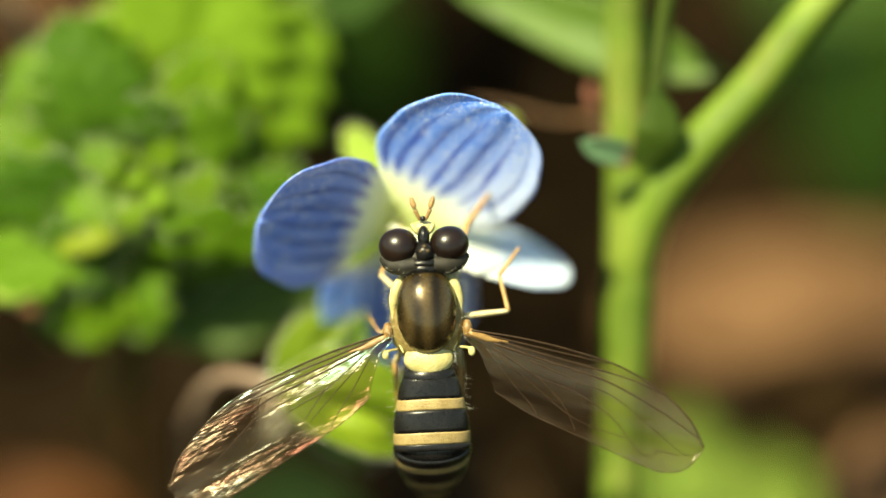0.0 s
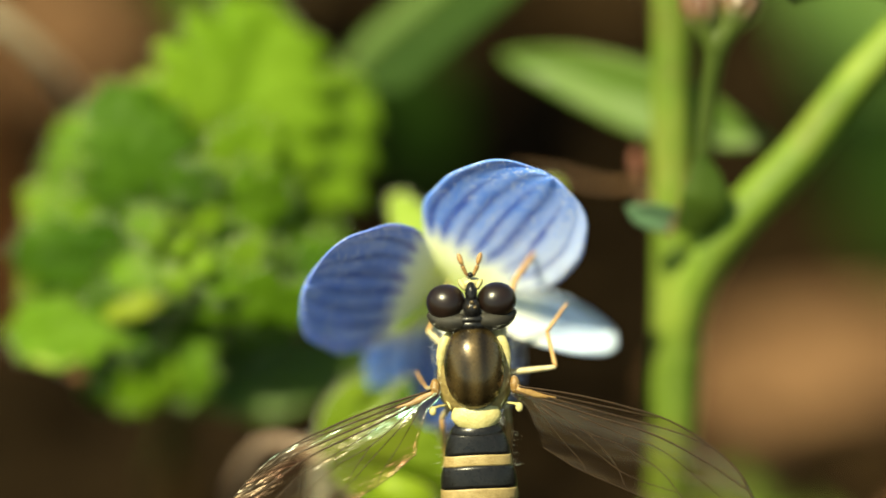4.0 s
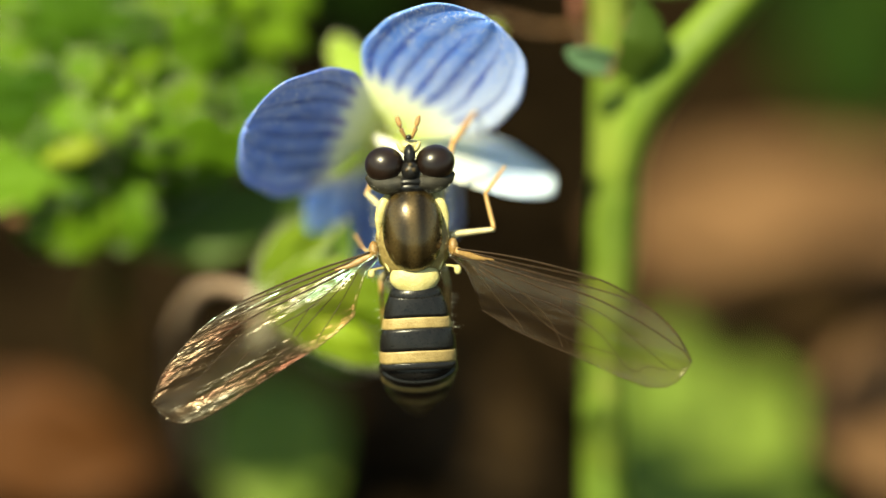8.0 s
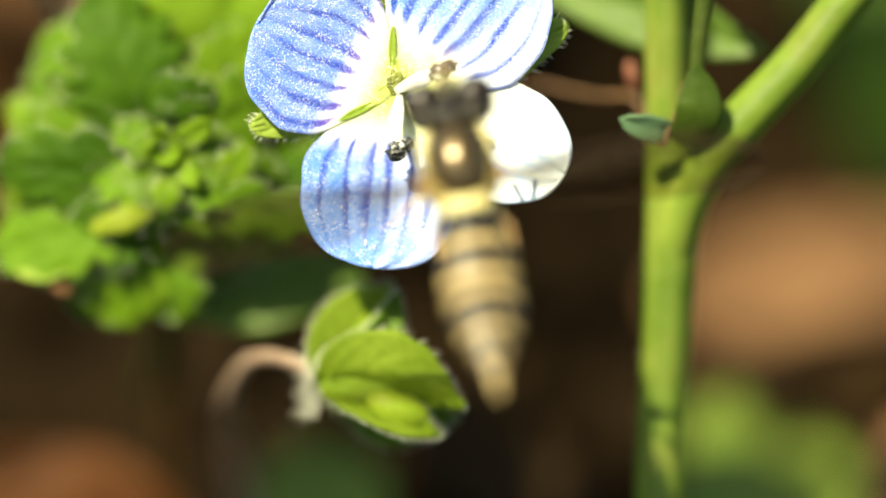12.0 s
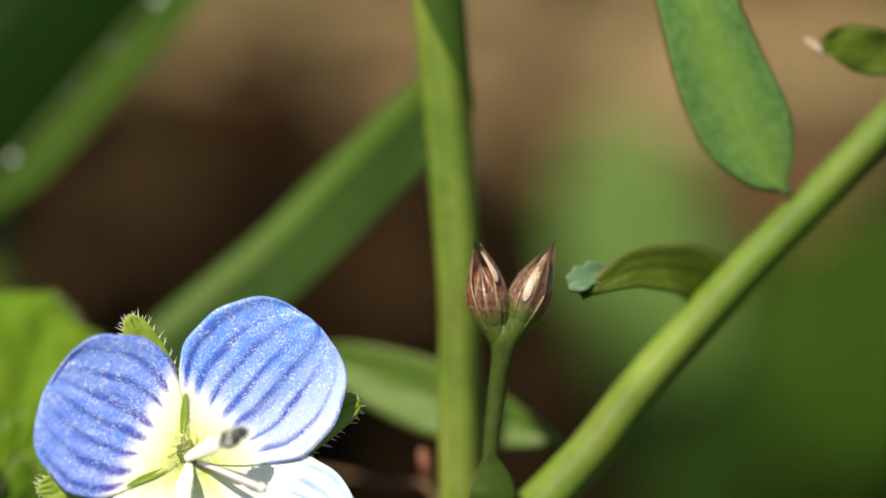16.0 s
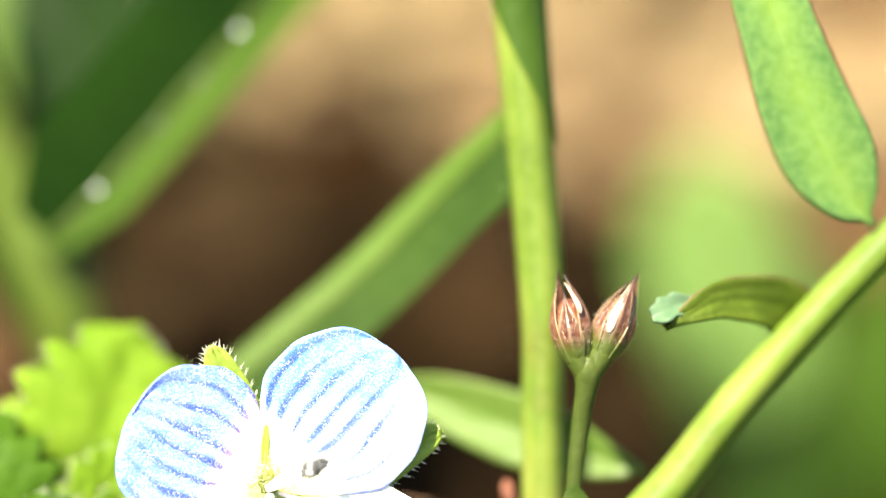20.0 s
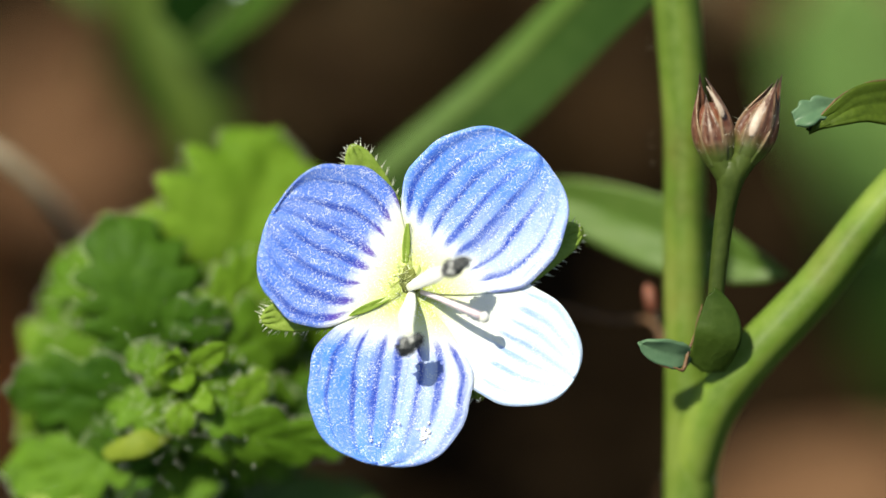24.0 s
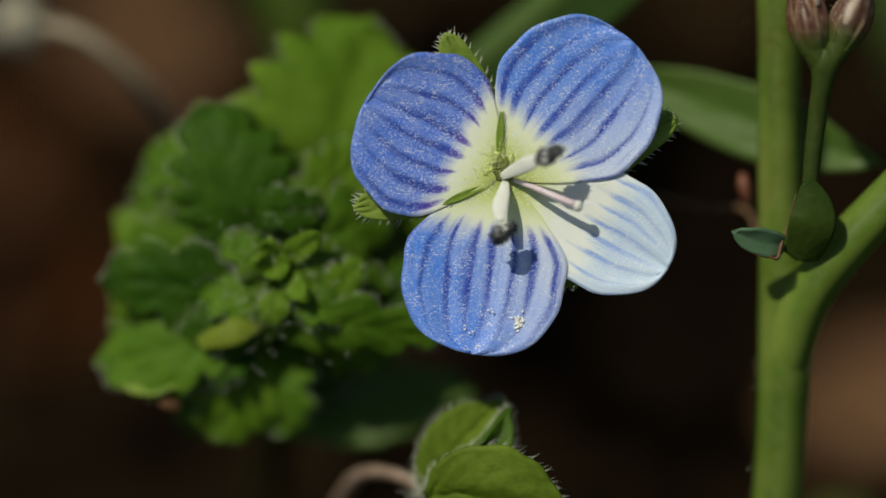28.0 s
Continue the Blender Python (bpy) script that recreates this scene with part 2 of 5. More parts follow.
def leaflet_paint():
    """Leaflet: yellow-green along the middle, mottled bluish green towards its sides."""
    n = Nodes("leaflet_green")
    sep = n.node("ShaderNodeSeparateXYZ", i0=n.coords("UV"))
    v = n.coords()
    big, fine = n.noise(v, 700, 4), n.noise(v, 3600, 3)
    side = n.calc("ABSOLUTE", n.calc("SUBTRACT", sep.outputs[0], 0.5))
    col = n.ramp(n.calc("MULTIPLY_ADD", big, 0.55, side), (0.3, (0.125, 0.225, 0.036)), (0.48, (0.09, 0.185, 0.036)), (0.68, (0.058, 0.14, 0.036)))
    col = n.blend(n.ramp(fine, (0.35, 0.0), (0.68, 0.5)), col, (0.15, 0.27, 0.075))
    return n.surface(col, n.ramp(fine, (0.2, 0.36), (0.8, 0.6)), n.bump(n.blend(0.5, big, fine), 0.5), spec=0.25, thin=0.3)


def calyx_paint():
    """Red-brown sepal with a dark middle line, pale streaks and papery margins."""
    n = Nodes("calyx_red_brown_streaked")
    sep = n.node("ShaderNodeSeparateXYZ", i0=n.coords("UV"))
    v = n.coords()
    big, fine = n.noise(v, 900, 3), n.noise(v, 5200, 2)
    side = n.calc("ABSOLUTE", n.calc("SUBTRACT", sep.outputs[0], 0.5))
    col = n.ramp(n.calc("MULTIPLY_ADD", big, 0.2, side), (0.1, (0.16, 0.085, 0.045)), (0.2, (0.04, 0.012, 0.006)), (0.4, (0.1, 0.033, 0.014)), (0.5, (0.035, 0.011, 0.005)), (0.62, (0.26, 0.18, 0.1)))
    col = n.blend(n.ramp(fine, (0.42, 0.0), (0.7, 0.6)), col, (0.19, 0.1, 0.065))
    col = n.blend(n.ramp(n.calc("MULTIPLY_ADD", big, 0.22, sep.outputs[1]), (0.24, 1.0), (0.46, 0.0)), col, (0.05, 0.07, 0.012))
    col = n.blend(n.ramp(sep.outputs[1], (0.8, 0.0), (0.95, 0.9)), col, (0.018, 0.007, 0.005))
    return n.surface(col, n.ramp(fine, (0.2, 0.3), (0.8, 0.5)), n.bump(fine, 0.6, 0.00006), spec=0.5)


M_OVAL, M_CALYX_STREAKED = leaflet_paint(), calyx_paint()


def stem_paint(name, gain):
    """Pale green stem with fine lengthwise lines and a brownish tinge in places."""
    n = Nodes(name)
    sep = n.node("ShaderNodeSeparateXYZ", i0=n.coords("UV"))
    v = n.coords()
    big, fine = n.noise(v, 260, 3), n.noise(v, 3200, 2)
    lines = n.calc("SINE", n.calc("MULTIPLY_ADD", big, 2.5, n.calc("MULTIPLY", sep.outputs[0], 31.0)))
    col = n.ramp(n.calc("MULTIPLY_ADD", lines, 0.07, big), *((k, tuple(gain * c for c in rgb)) for k, rgb in ((0.25, (0.046, 0.086, 0.007)), (0.5, (0.09, 0.148, 0.016)), (0.72, (0.155, 0.212, 0.034)))))
    tinge = n.ramp(n.noise(v, 420, 4), (0.55, 0.0), (0.78, 0.35))
    col = n.blend(tinge, col, (0.18, 0.14, 0.04))
    col = n.blend(n.ramp(fine, (0.3, 0.0), (0.75, 0.25)), col, (0.22, 0.28, 0.08))
    return n.surface(col, n.ramp(fine, (0.2, 0.38), (0.8, 0.6)), n.bump(n.blend(0.5, lines, fine), 0.2, 0.00006), spec=0.2, thin=0.2)


M_STEM_RIBBED, M_BRANCH = stem_paint("stem_ribbed_green", 1.0), stem_paint("branch_yellow_green", 1.25)
M_STIPULE = leafy("stipule_green", (0.028, 0.055, 0.006), (0.06, 0.1, 0.015), 900, 0.45, 0.3)
M_CALYX = plain("calyx_red_brown", (0.06, 0.017, 0.009), (0.22, 0.075, 0.04), 1800, 0.42, 0.6)
M_CALYX_BASE = leafy("calyx_base_green", (0.03, 0.048, 0.008), (0.072, 0.1, 0.019), 900, 0.45, 0.15)
M_CALYX_PALE = plain("calyx_pale", (0.26, 0.18, 0.13), (0.42, 0.35, 0.28), 1800, 0.42, 0.4)
M_BROWN_EDGE = plain("dry_brown", (0.06, 0.025, 0.01), (0.16, 0.08, 0.03), 2500, 0.6)
M_LITTER = plain("dead_leaf_tan", (0.067, 0.0325, 0.0152), (0.208, 0.114, 0.0595), 300, 0.8, 0.6, thin=0.1, spec=0.1)
M_LITTER_RED = plain("dead_leaf_russet", (0.0253, 0.008509, 0.002361), (0.08024, 0.02909, 0.008432), 300, 0.6, 0.6, thin=0.1, spec=0.1)
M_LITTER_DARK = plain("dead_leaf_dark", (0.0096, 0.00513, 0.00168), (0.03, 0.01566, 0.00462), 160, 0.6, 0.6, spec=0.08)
M_LITTER_BROWN = plain("dead_leaf_brown", (0.017, 0.0105, 0.004), (0.045, 0.028, 0.011), 200, 0.7, 0.6, spec=0.08)
M_STALK_PALE = plain("pale_stalk", (0.32, 0.26, 0.16), (0.5, 0.42, 0.3), 1500, 0.5, thin=0.2)


# Darker than sunlit soil: the plants' shade is put into its colour.
def soil_paint():
    n = Nodes("shaded_soil")
    v = n.coords()
    a, b, c = n.noise(v, 60, 5), n.noise(v, 700, 4), n.noise(v, 12, 3)
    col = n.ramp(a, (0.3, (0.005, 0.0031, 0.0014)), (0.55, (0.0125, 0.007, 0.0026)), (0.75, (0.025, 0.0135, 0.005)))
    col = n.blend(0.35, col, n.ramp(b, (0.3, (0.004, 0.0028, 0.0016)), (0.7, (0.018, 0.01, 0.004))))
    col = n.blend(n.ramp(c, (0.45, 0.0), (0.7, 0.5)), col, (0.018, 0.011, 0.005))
    return n.surface(col, 0.9, n.bump(n.blend(0.5, a, b), 0.9, 0.002), spec=0.05)


M_SOIL = soil_paint()


# ---- shapes: each is (points, faces, map) in metres of the sheet's axes
def sheet_geo(fn, nu, nv, thick):
    """A thin solid sheet from fn(s, t), s 0..1 along and t -1..1 across."""
    s = (1 - np.cos(np.linspace(0, math.pi, nu))) / 2
    t = np.linspace(-1, 1, nv)
    S, T = np.meshgrid(s, t, indexing="ij")
    P = np.stack(fn(S, T), -1)
    N = np.cross(np.gradient(P, axis=1), np.gradient(P, axis=0))
    N = N / (np.linalg.norm(N, axis=-1, keepdims=True) + 1e-15)
    front, back = P - N * 0, P + N * thick
    V = np.concatenate([front.reshape(-1, 3), back.reshape(-1, 3)])
    UV = np.tile(np.stack([T * 0.5 + 0.5, S], -1).reshape(-1, 2), (2, 1))
    F, n = [], nu * nv
    for i in range(nu - 1):
        for j in range(nv - 1):
            a, b, c, d = i * nv + j, i * nv + j + 1, (i + 1) * nv + j + 1, (i + 1) * nv + j
            F += [(a, b, c, d), (n + d, n + c, n + b, n + a)]
    ring = [j for j in range(nv)] + [i * nv + nv - 1 for i in range(1, nu)] + [(nu - 1) * nv + j for j in range(nv - 2, -1, -1)] + [i * nv for i in range(nu - 2, 0, -1)]
    F += [(b, a, n + a, n + b) for a, b in zip(ring, ring[1:] + ring[:1])]
    return V, F, UV


def smooth_line(pts, n):
    """A Catmull-Rom line through pts, n steps a stretch."""
    p = [2 * np.array(pts[0], float) - np.array(pts[1], float)] + [np.array(q, float) for q in pts]
    p.append(2 * p[-1] - p[-2])
    out = []
    for i in range(1, len(p) - 2):
        for k in range(n):
            u = k / n
            a, b, c, d = p[i - 1:i + 3]
            out.append(0.5 * (2 * b + (c - a) * u + (2 * a - 5 * b + 4 * c - d) * u * u + (3 * b - a - 3 * c + d) * u ** 3))
    out.append(p[-2])
    return np.array(out)


def tube_geo(pts, radii, seg=10, n=5, ridge=0.0, ridges=4, flat=1.0):
    """A tapered tube along pts (metres); radii in millimetres at each point; ridge: how far its ridges stand out."""
    line = smooth_line(pts, n)
    rad = smooth_line([(r, 0, 0) for r in radii], n)[:, 0] / 1000
    tang = np.gradient(line, axis=0)
    tang /= np.linalg.norm(tang, axis=1, keepdims=True) + 1e-15
    ref = np.array((0.02, 0.05, 1.0)) if abs(tang[0][2]) < 0.9 else np.array((1.0, 0.1, 0.0))
    V, F, UV = [], [], []
    for i, (p, t, r) in enumerate(zip(line, tang, rad)):
        a = np.cross(t, ref)
        a /= np.linalg.norm(a)
        b = np.cross(a, t)
        ref = b
        for k in range(seg):
            f = 2 * math.pi * k / seg
            rr = r * (1 + ridge * math.cos(ridges * f))
            V.append(p + a * math.cos(f) * rr + b * math.sin(f) * rr * flat)
            UV.append((k / seg, i / len(line)))
    m = len(line)
    for i in range(m - 1):
        for k in range(seg):
            F.append((i * seg + k, i * seg + (k + 1) % seg, (i + 1) * seg + (k + 1) % seg, (i + 1) * seg + k))
    F += [tuple(range(seg))[::-1], tuple((m - 1) * seg + k for k in range(seg))]
    return np.array(V), F, np.array(UV)


def ball_geo(c, r, nu=20, nv=12, turn=None, fn=None):
    """An ellipsoid at c (metres), radii r (mm); fn(x, y, z) on the unit ball returns a factor."""
    V, F = [], []
    for i in range(nv + 1):
        th = math.pi * i / nv
        for k in range(nu):
            ph = 2 * math.pi * k / nu
            q = np.array((math.sin(th) * math.cos(ph), math.sin(th) * math.sin(ph), math.cos(th)))
            V.append(q * (fn(*q) if fn else 1) * np.array(r) / 1000)
    for i in range(nv):
        for k in range(nu):
            F.append((i * nu + k, (i + 1) * nu + k, (i + 1) * nu + (k + 1) % nu, i * nu + (k + 1) % nu))
    V = np.array(V)
    if turn is not None:
        V = V @ np.array(turn.to_3x3()).T
    return V + np.array(c), F, np.zeros((len(V), 2))


def hair_geo(roots, ways, length, radius, rng):
    """Fine tapering hairs (metres, mm)."""
    V, F = [], []
    for p, d in zip(roots, ways):
        p, d = np.array(p), np.array(d) / (np.linalg.norm(d) + 1e-12)
        a = np.cross(d, (0.3, 0.5, 0.8))
        a /= np.linalg.norm(a) + 1e-12
        b = np.cross(d, a)
        k, le = len(V), length * rng.uniform(0.55, 1.2) / 1000
        r = radius / 1000
        V += [p + a * r, p - a * r * 0.5 + b * r * 0.87, p - a * r * 0.5 - b * r * 0.87, p + d * le + a * le * rng.uniform(-0.2, 0.2)]
        F += [(k, k + 1, k + 3), (k + 1, k + 2, k + 3), (k + 2, k, k + 3)]
    return np.array(V), F, np.zeros((len(V), 2))


def join(*geos):
    V, F, U, k = [], [], [], 0
    for v, f, u in geos:
        V.append(v), U.append(u)
        F += [tuple(i + k for i in q) for q in f]
        k += len(v)
    return np.concatenate(V), F, np.concatenate(U)


def moved(geo, m):
    v, f, u = geo
    m = np.array(m)
    return v @ m[:3, :3].T + m[:3, 3], f, u


def leaf_geo(base, tip, width, bulge=1.0, roll=0.0, fold=0.0, bend=0.0, teeth=0, depth=0.12, wave=0.0, ribs=0, thick=0.12, nu=30, nv=15, seed=1):
    """A leaf from base to tip (metres): width mm, roll in degrees, fold along the midrib, bend over its length, teeth at the rim, ribs pressed in."""
    base, tip = Vector(base), Vector(tip)
    y = (tip - base)
    length = y.length
    y.normalize()
    z = Vector((0, 0, 1))
    x = y.cross(z)
    if x.length < 0.1:
        x = Vector((1, 0, 0))
    x.normalize()
    z = x.cross(y)
    m = Matrix((x, y, z)).transposed().to_4x4()
    m = Matrix.Translation(base) @ m @ Matrix.Rotation(radians(roll), 4, "Y")
    W = width / 2000
    ph = np.random.RandomState(seed).uniform(0, 6.28, 6)

    def fn(S, T):
        q = S ** bulge
        half = np.sqrt(np.clip(1 - (2 * q - 1) ** 2, 0, 1))
        if teeth:
            wave_in = np.abs(np.sin(math.pi * teeth * S + 0.3 * np.sin(ph[0] + 5 * S)))
            half = half * (1 + depth * (wave_in - 0.6) * np.abs(T) ** 2)
        X = W * half * T * (1 + 0.05 * np.sin(7 * S + ph[1]))
        Y = length * S + (length * depth * 0.5 * (np.abs(np.sin(4 * T + ph[2])) - 0.5) * S ** 3 if teeth else 0)
        Z = fold * W * half * np.abs(T) + bend * length * S ** 2
        Z = Z + wave * W * (np.sin(9 * S + ph[3] + 2 * T) * np.abs(T) + 0.5 * np.sin(5 * T + ph[4]) * S)
        if ribs:
            side = np.abs(np.sin(math.pi * ribs * (S - 0.35 * np.abs(T))))
            Z = Z + 0.12 * W * (side - 0.5) * (1 - np.abs(T) ** 3) + 0.06 * W * np.minimum(np.abs(T) * 6, 1)
        return X, Y, Z
    return moved(sheet_geo(fn, nu, nv, thick / 1000), m)


def strip_geo(axis, widths, roll=0.0, fold=0.0, cup=0.0, teeth=0, depth=0.2, wave=0.0, quilt=0.0, bumps=0.0, thick=0.1, nu=40, nv=15, seed=1, blunt=True):
    """A leaf along a bent axis (plan points x, y, w) with its full width in mm at each of them; teeth lean towards the tip."""
    line = smooth_line([at(*q) for q in axis], 10)
    wid = np.clip(smooth_line([(q, 0, 0) for q in widths], 10)[:, 0], 0.01, None) / 2000
    step = np.concatenate([[0], np.cumsum(np.linalg.norm(np.diff(line, axis=0), axis=1))])
    length, sp = step[-1], step / step[-1]
    tang = np.gradient(line, axis=0)
    tang /= np.linalg.norm(tang, axis=1, keepdims=True)
    ph = np.random.RandomState(seed).uniform(0, 6.28, 6)
    ca, sa = math.cos(radians(roll)), math.sin(radians(roll))

    def fn(S, T):
        C = np.stack([np.interp(S, sp, line[:, i]) for i in range(3)], -1)
        Y = np.stack([np.interp(S, sp, tang[:, i]) for i in range(3)], -1)
        X = np.cross(Y, (0, 0, 1.0))
        X /= np.linalg.norm(X, axis=-1, keepdims=True)
        Z = np.cross(X, Y)
        X, Z = X * ca - Z * sa, Z * ca + X * sa
        half = np.interp(S, sp, wid)
        full = half.max()
        if blunt:
            half = half * np.clip(np.minimum(S / 0.05, (1 - S) / 0.05), 0, 1) ** 0.5
        ahead = 0
        if teeth:
            f = (teeth * S + 0.25 * np.sin(ph[0] + 6 * S) + 0.12 * np.sign(T)) % 1
            tooth = np.sin(math.pi * f ** 1.5) ** 0.8
            half = half * (1 + depth * (tooth - 0.55) * np.abs(T) ** 3)
            ahead = 0.25 * depth * full * (tooth - 0.5) * np.abs(T) ** 4 * np.minimum(1, (1 - S) * 5)
        z = fold * half * np.abs(T) + cup * half * T ** 2
        z = z + wave * full * (np.sin(8 * S + ph[3] + 1.5 * np.sign(T)) * np.abs(T) ** 2 + 0.3 * np.sin(4 * T + ph[4]) * S)
        if quilt:
            z = z + quilt * full * (np.abs(np.sin(math.pi * max(teeth, 4) * (S - 0.3 * np.abs(T)))) - 0.5) * (1 - np.abs(T) ** 4) + 0.8 * quilt * full * np.minimum(np.abs(T) * 5, 1)
        if bumps:
            z = z + bumps * full * np.sin(11 * S + 4 * T + ph[1]) * np.sin(7 * T - 6 * S + ph[5])
        P = C + X * (half * T)[..., None] + Z * z[..., None] + Y * (ahead * np.ones_like(S))[..., None]
        return P[..., 0], P[..., 1], P[..., 2]
    return sheet_geo(fn, nu, nv, thick / 1000)


ORIGIN = {}


def mesh_of(name, geo, org, smooth=True):
    v, f, u = geo
    me = bpy.data.meshes.new(name)
    me.from_pydata([tuple(p) for p in (np.asarray(v) - np.array(org))], [], f)
    uv = me.uv_layers.new(name="map")
    idx = np.zeros(len(me.loops), int)
    me.loops.foreach_get("vertex_index", idx)
    uv.data.foreach_set("uv", np.asarray(u, float)[idx].reshape(-1))
    if smooth:
        me.polygons.foreach_set("use_smooth", [True] * len(me.polygons))
    me.update()
    return me


def thing(name, org, label, category, group="", geo=None, material=None, kind="", m=None):
    """A top-level thing at org on the sheet: an Empty, or one mesh."""
    ob = new(name, mesh_of(name, geo, org) if geo else None)
    if geo:
        ob.data.materials.append(material)
    ob.matrix_world = (BASE if m is None else m) @ Matrix.Translation(Vector(org))
    ORIGIN[ob.name] = tuple(org)
    return tagged(ob, label, category, group, kind)


def part(name, geo, material, parent, label="", kind=""):
    ob = new(name, mesh_of(name, geo, ORIGIN[parent.name]))
    ob.data.materials.append(material)
    ob.parent = parent
    ORIGIN[ob.name] = ORIGIN[parent.name]
    return tagged(ob, label, "", "", kind)


RNG = random.Random(4)


def rim_hairs(geo, nu, nv, length, radius, every=1):
    """Hairs round the rim of a leaf made by leaf_geo with that nu and nv."""
    v = geo[0][: nu * nv].reshape(nu, nv, 3)
    mid = v[:, nv // 2]
    roots, ways = [], []
    for i in range(2, nu - 1, every):
        for j in (0, nv - 1):
            for k in range(2):
                p = v[i, j] + (v[min(i + 1, nu - 1), j] - v[i, j]) * RNG.random()
                roots.append(p)
                along = v[min(i + 1, nu - 1), j] - v[i - 1, j]
                d = p - mid[i]
                ways.append(d / (np.linalg.norm(d) + 1e-9) + 0.8 * along / (np.linalg.norm(along) + 1e-9) + np.array([RNG.uniform(-0.3, 0.3) for _ in "xyz"]))
    return hair_geo(roots, ways, length, radius, RNG)


# ---- ground: one sheet to the horizon, crumbly near the plants, rising to a low bank behind them
def bank(y):
    t = min(max((y - 0.028) / 0.03, 0), 1)
    return 0.022 * t * t * (3 - 2 * t)


def ground():
    n = 170
    g = np.sinh(np.linspace(-10.2, 10.2, n)) * 0.006
    V, F = [], []
    for yy in g:
        for xx in g:
            r = math.hypot(xx, yy)
            k = 1 / (1 + (r / 0.6) ** 2)
            z = k * (0.004 * noise.noise((xx * 30, yy * 30, 1)) + 0.0022 * noise.noise((xx * 110, yy * 110, 4)) + 0.001 * noise.noise((xx * 320, yy * 320, 9)))
            V.append((xx, yy, z - 0.002 + bank(yy)))
    for i in range(n - 1):
        for j in range(n - 1):
            a = i * n + j
            F.append((a, a + 1, a + n + 1, a + n))
    return thing("ground", (0, 0, 0), "crumbly brown soil under the plants, their shade put into its colour", "ground", geo=(np.array(V), F, np.zeros((len(V), 2))), material=M_SOIL, kind="structure", m=Matrix.Identity(4))


ground()


def ground_w(y, lift=0.0):
    """How far (mm) behind the sheet the soil, or a place lift mm above it, lies at that height of the plan."""
    w = -5.0
    while w > -160:
        p = BASE @ at(784, y, w)
        if p.z <= bank(p.y) + lift / 1000:
            break
        w -= 0.25
    return w


# ---- leaf litter on the soil
def dead_leaf(x0, y0, x1, y1, width, roll, material, label, lift=2.0, fold=0.25, seed=1, bulge=0.9, wave=0.25):
    a, b = at(x0, y0, ground_w(y0, lift)), at(x1, y1, ground_w(y1, lift))
    g = leaf_geo(a, b, width, bulge, roll, fold, -0.12, 7, 0.06, wave, 7, 0.25, 40, 21, seed)
    ob = thing("dead_leaf", a, label, "dead leaf", "leaf litter")
    part("leaf_blade", g, material, ob)
    line = g[0][: 40 * 21].reshape(40, 21, 3)[:, 10]
    part("midrib", tube_geo([tuple(p + np.array((0, 0, 0.00012))) for p in line[1:-1:6]], [0.2, 0.18, 0.16, 0.13, 0.1, 0.08, 0.05], 6, 3), M_LITTER, ob)
    return ob


# DARK leaves carry the shade of the litter's gaps in their colour.
TAN, RUST, DARK, PALE = "dry tan dead leaf lying on the soil", "russet dead leaf lying on the soil", "dead leaf on the soil, coloured dark for the shade in the litter", "pale dead leaf on the litter"
BROWN = "dull brown dead leaf lying on the soil"
M_PALE = plain("dead_leaf_pale", (0.15, 0.1, 0.048), (0.36, 0.27, 0.15), 260, 0.75, 0.5, thin=0.1)
dead_leaf(1345, 800, 2060, 770, 6.2, -18, M_LITTER, TAN, 1.2, 0.02, 2, wave=0.04)
dead_leaf(1370, 785, 2040, 755, 4.6, -18, M_LITTER, TAN, 2.2, 0.02, 4, wave=0.04)
dead_leaf(1820, 330, 2200, 230, 5, -15, M_LITTER_BROWN, BROWN, 2.0, 0.1, 6, wave=0.1)
dead_leaf(90, 1130, 480, 1230, 4.2, -20, M_LITTER_RED, RUST, 2, seed=3)
dead_leaf(1700, 1180, 2100, 1090, 6, -20, M_LITTER, TAN, 2.5, 0.1, seed=5)
# the litter heaped on the bank: pale, tan, russet and dark leaves over one another
for x0, y0, x1, y1, wid, roll, lift, mat, label in (
        (860, -530, 1250, -660, 7, -20, 2, M_LITTER_RED, RUST), (1150, -330, 1560, -470, 8, -25, 2.5, M_LITTER, TAN), (1450, -380, 1850, -330, 8, -30, 2, M_PALE, PALE),
        (700, -640, 1150, -760, 9, -35, 2, M_LITTER, TAN), (1400, -600, 1900, -700, 10, -35, 2, M_LITTER, TAN), (1000, -380, 1180, -300, 4, 10, 3, M_LITTER_DARK, DARK),
        (1230, -560, 1420, -640, 5, -10, 3.2, M_PALE, PALE), (1640, -470, 1760, -620, 5, 20, 3, M_LITTER_RED, RUST), (1350, -250, 1620, -210, 5, -20, 2, M_LITTER, TAN),
        (1700, -210, 2050, -120, 7, -25, 2, M_LITTER, TAN), (900, -720, 1250, -830, 8, -25, 2, M_PALE, PALE), (1500, -800, 2050, -900, 10, -30, 2, M_LITTER, TAN),
        (1880, -420, 2250, -380, 8, -20, 2, M_LITTER, TAN), (1060, -250, 1300, -190, 5, 0, 1.5, M_LITTER_DARK, DARK), (860, -330, 1010, -260, 4, 0, 1.5, M_LITTER_RED, RUST),
        (1480, -500, 1600, -560, 4, 15, 3.6, M_LITTER_RED, RUST), (1100, -480, 1210, -430, 3.4, -15, 3.4, M_PALE, PALE), (1560, -280, 1700, -330, 4, 0, 3, M_PALE, PALE)):
    dead_leaf(x0, y0, x1, y1, wid, roll, mat, label, lift, seed=int(x0 + x1) % 97)
dead_leaf(180, 260, 250, -60, 6.5, 15, M_LITTER, TAN, 2, seed=11)
dead_leaf(560, 30, 790, -150, 5, 10, M_LITTER_BROWN, BROWN, 1.5, seed=18)
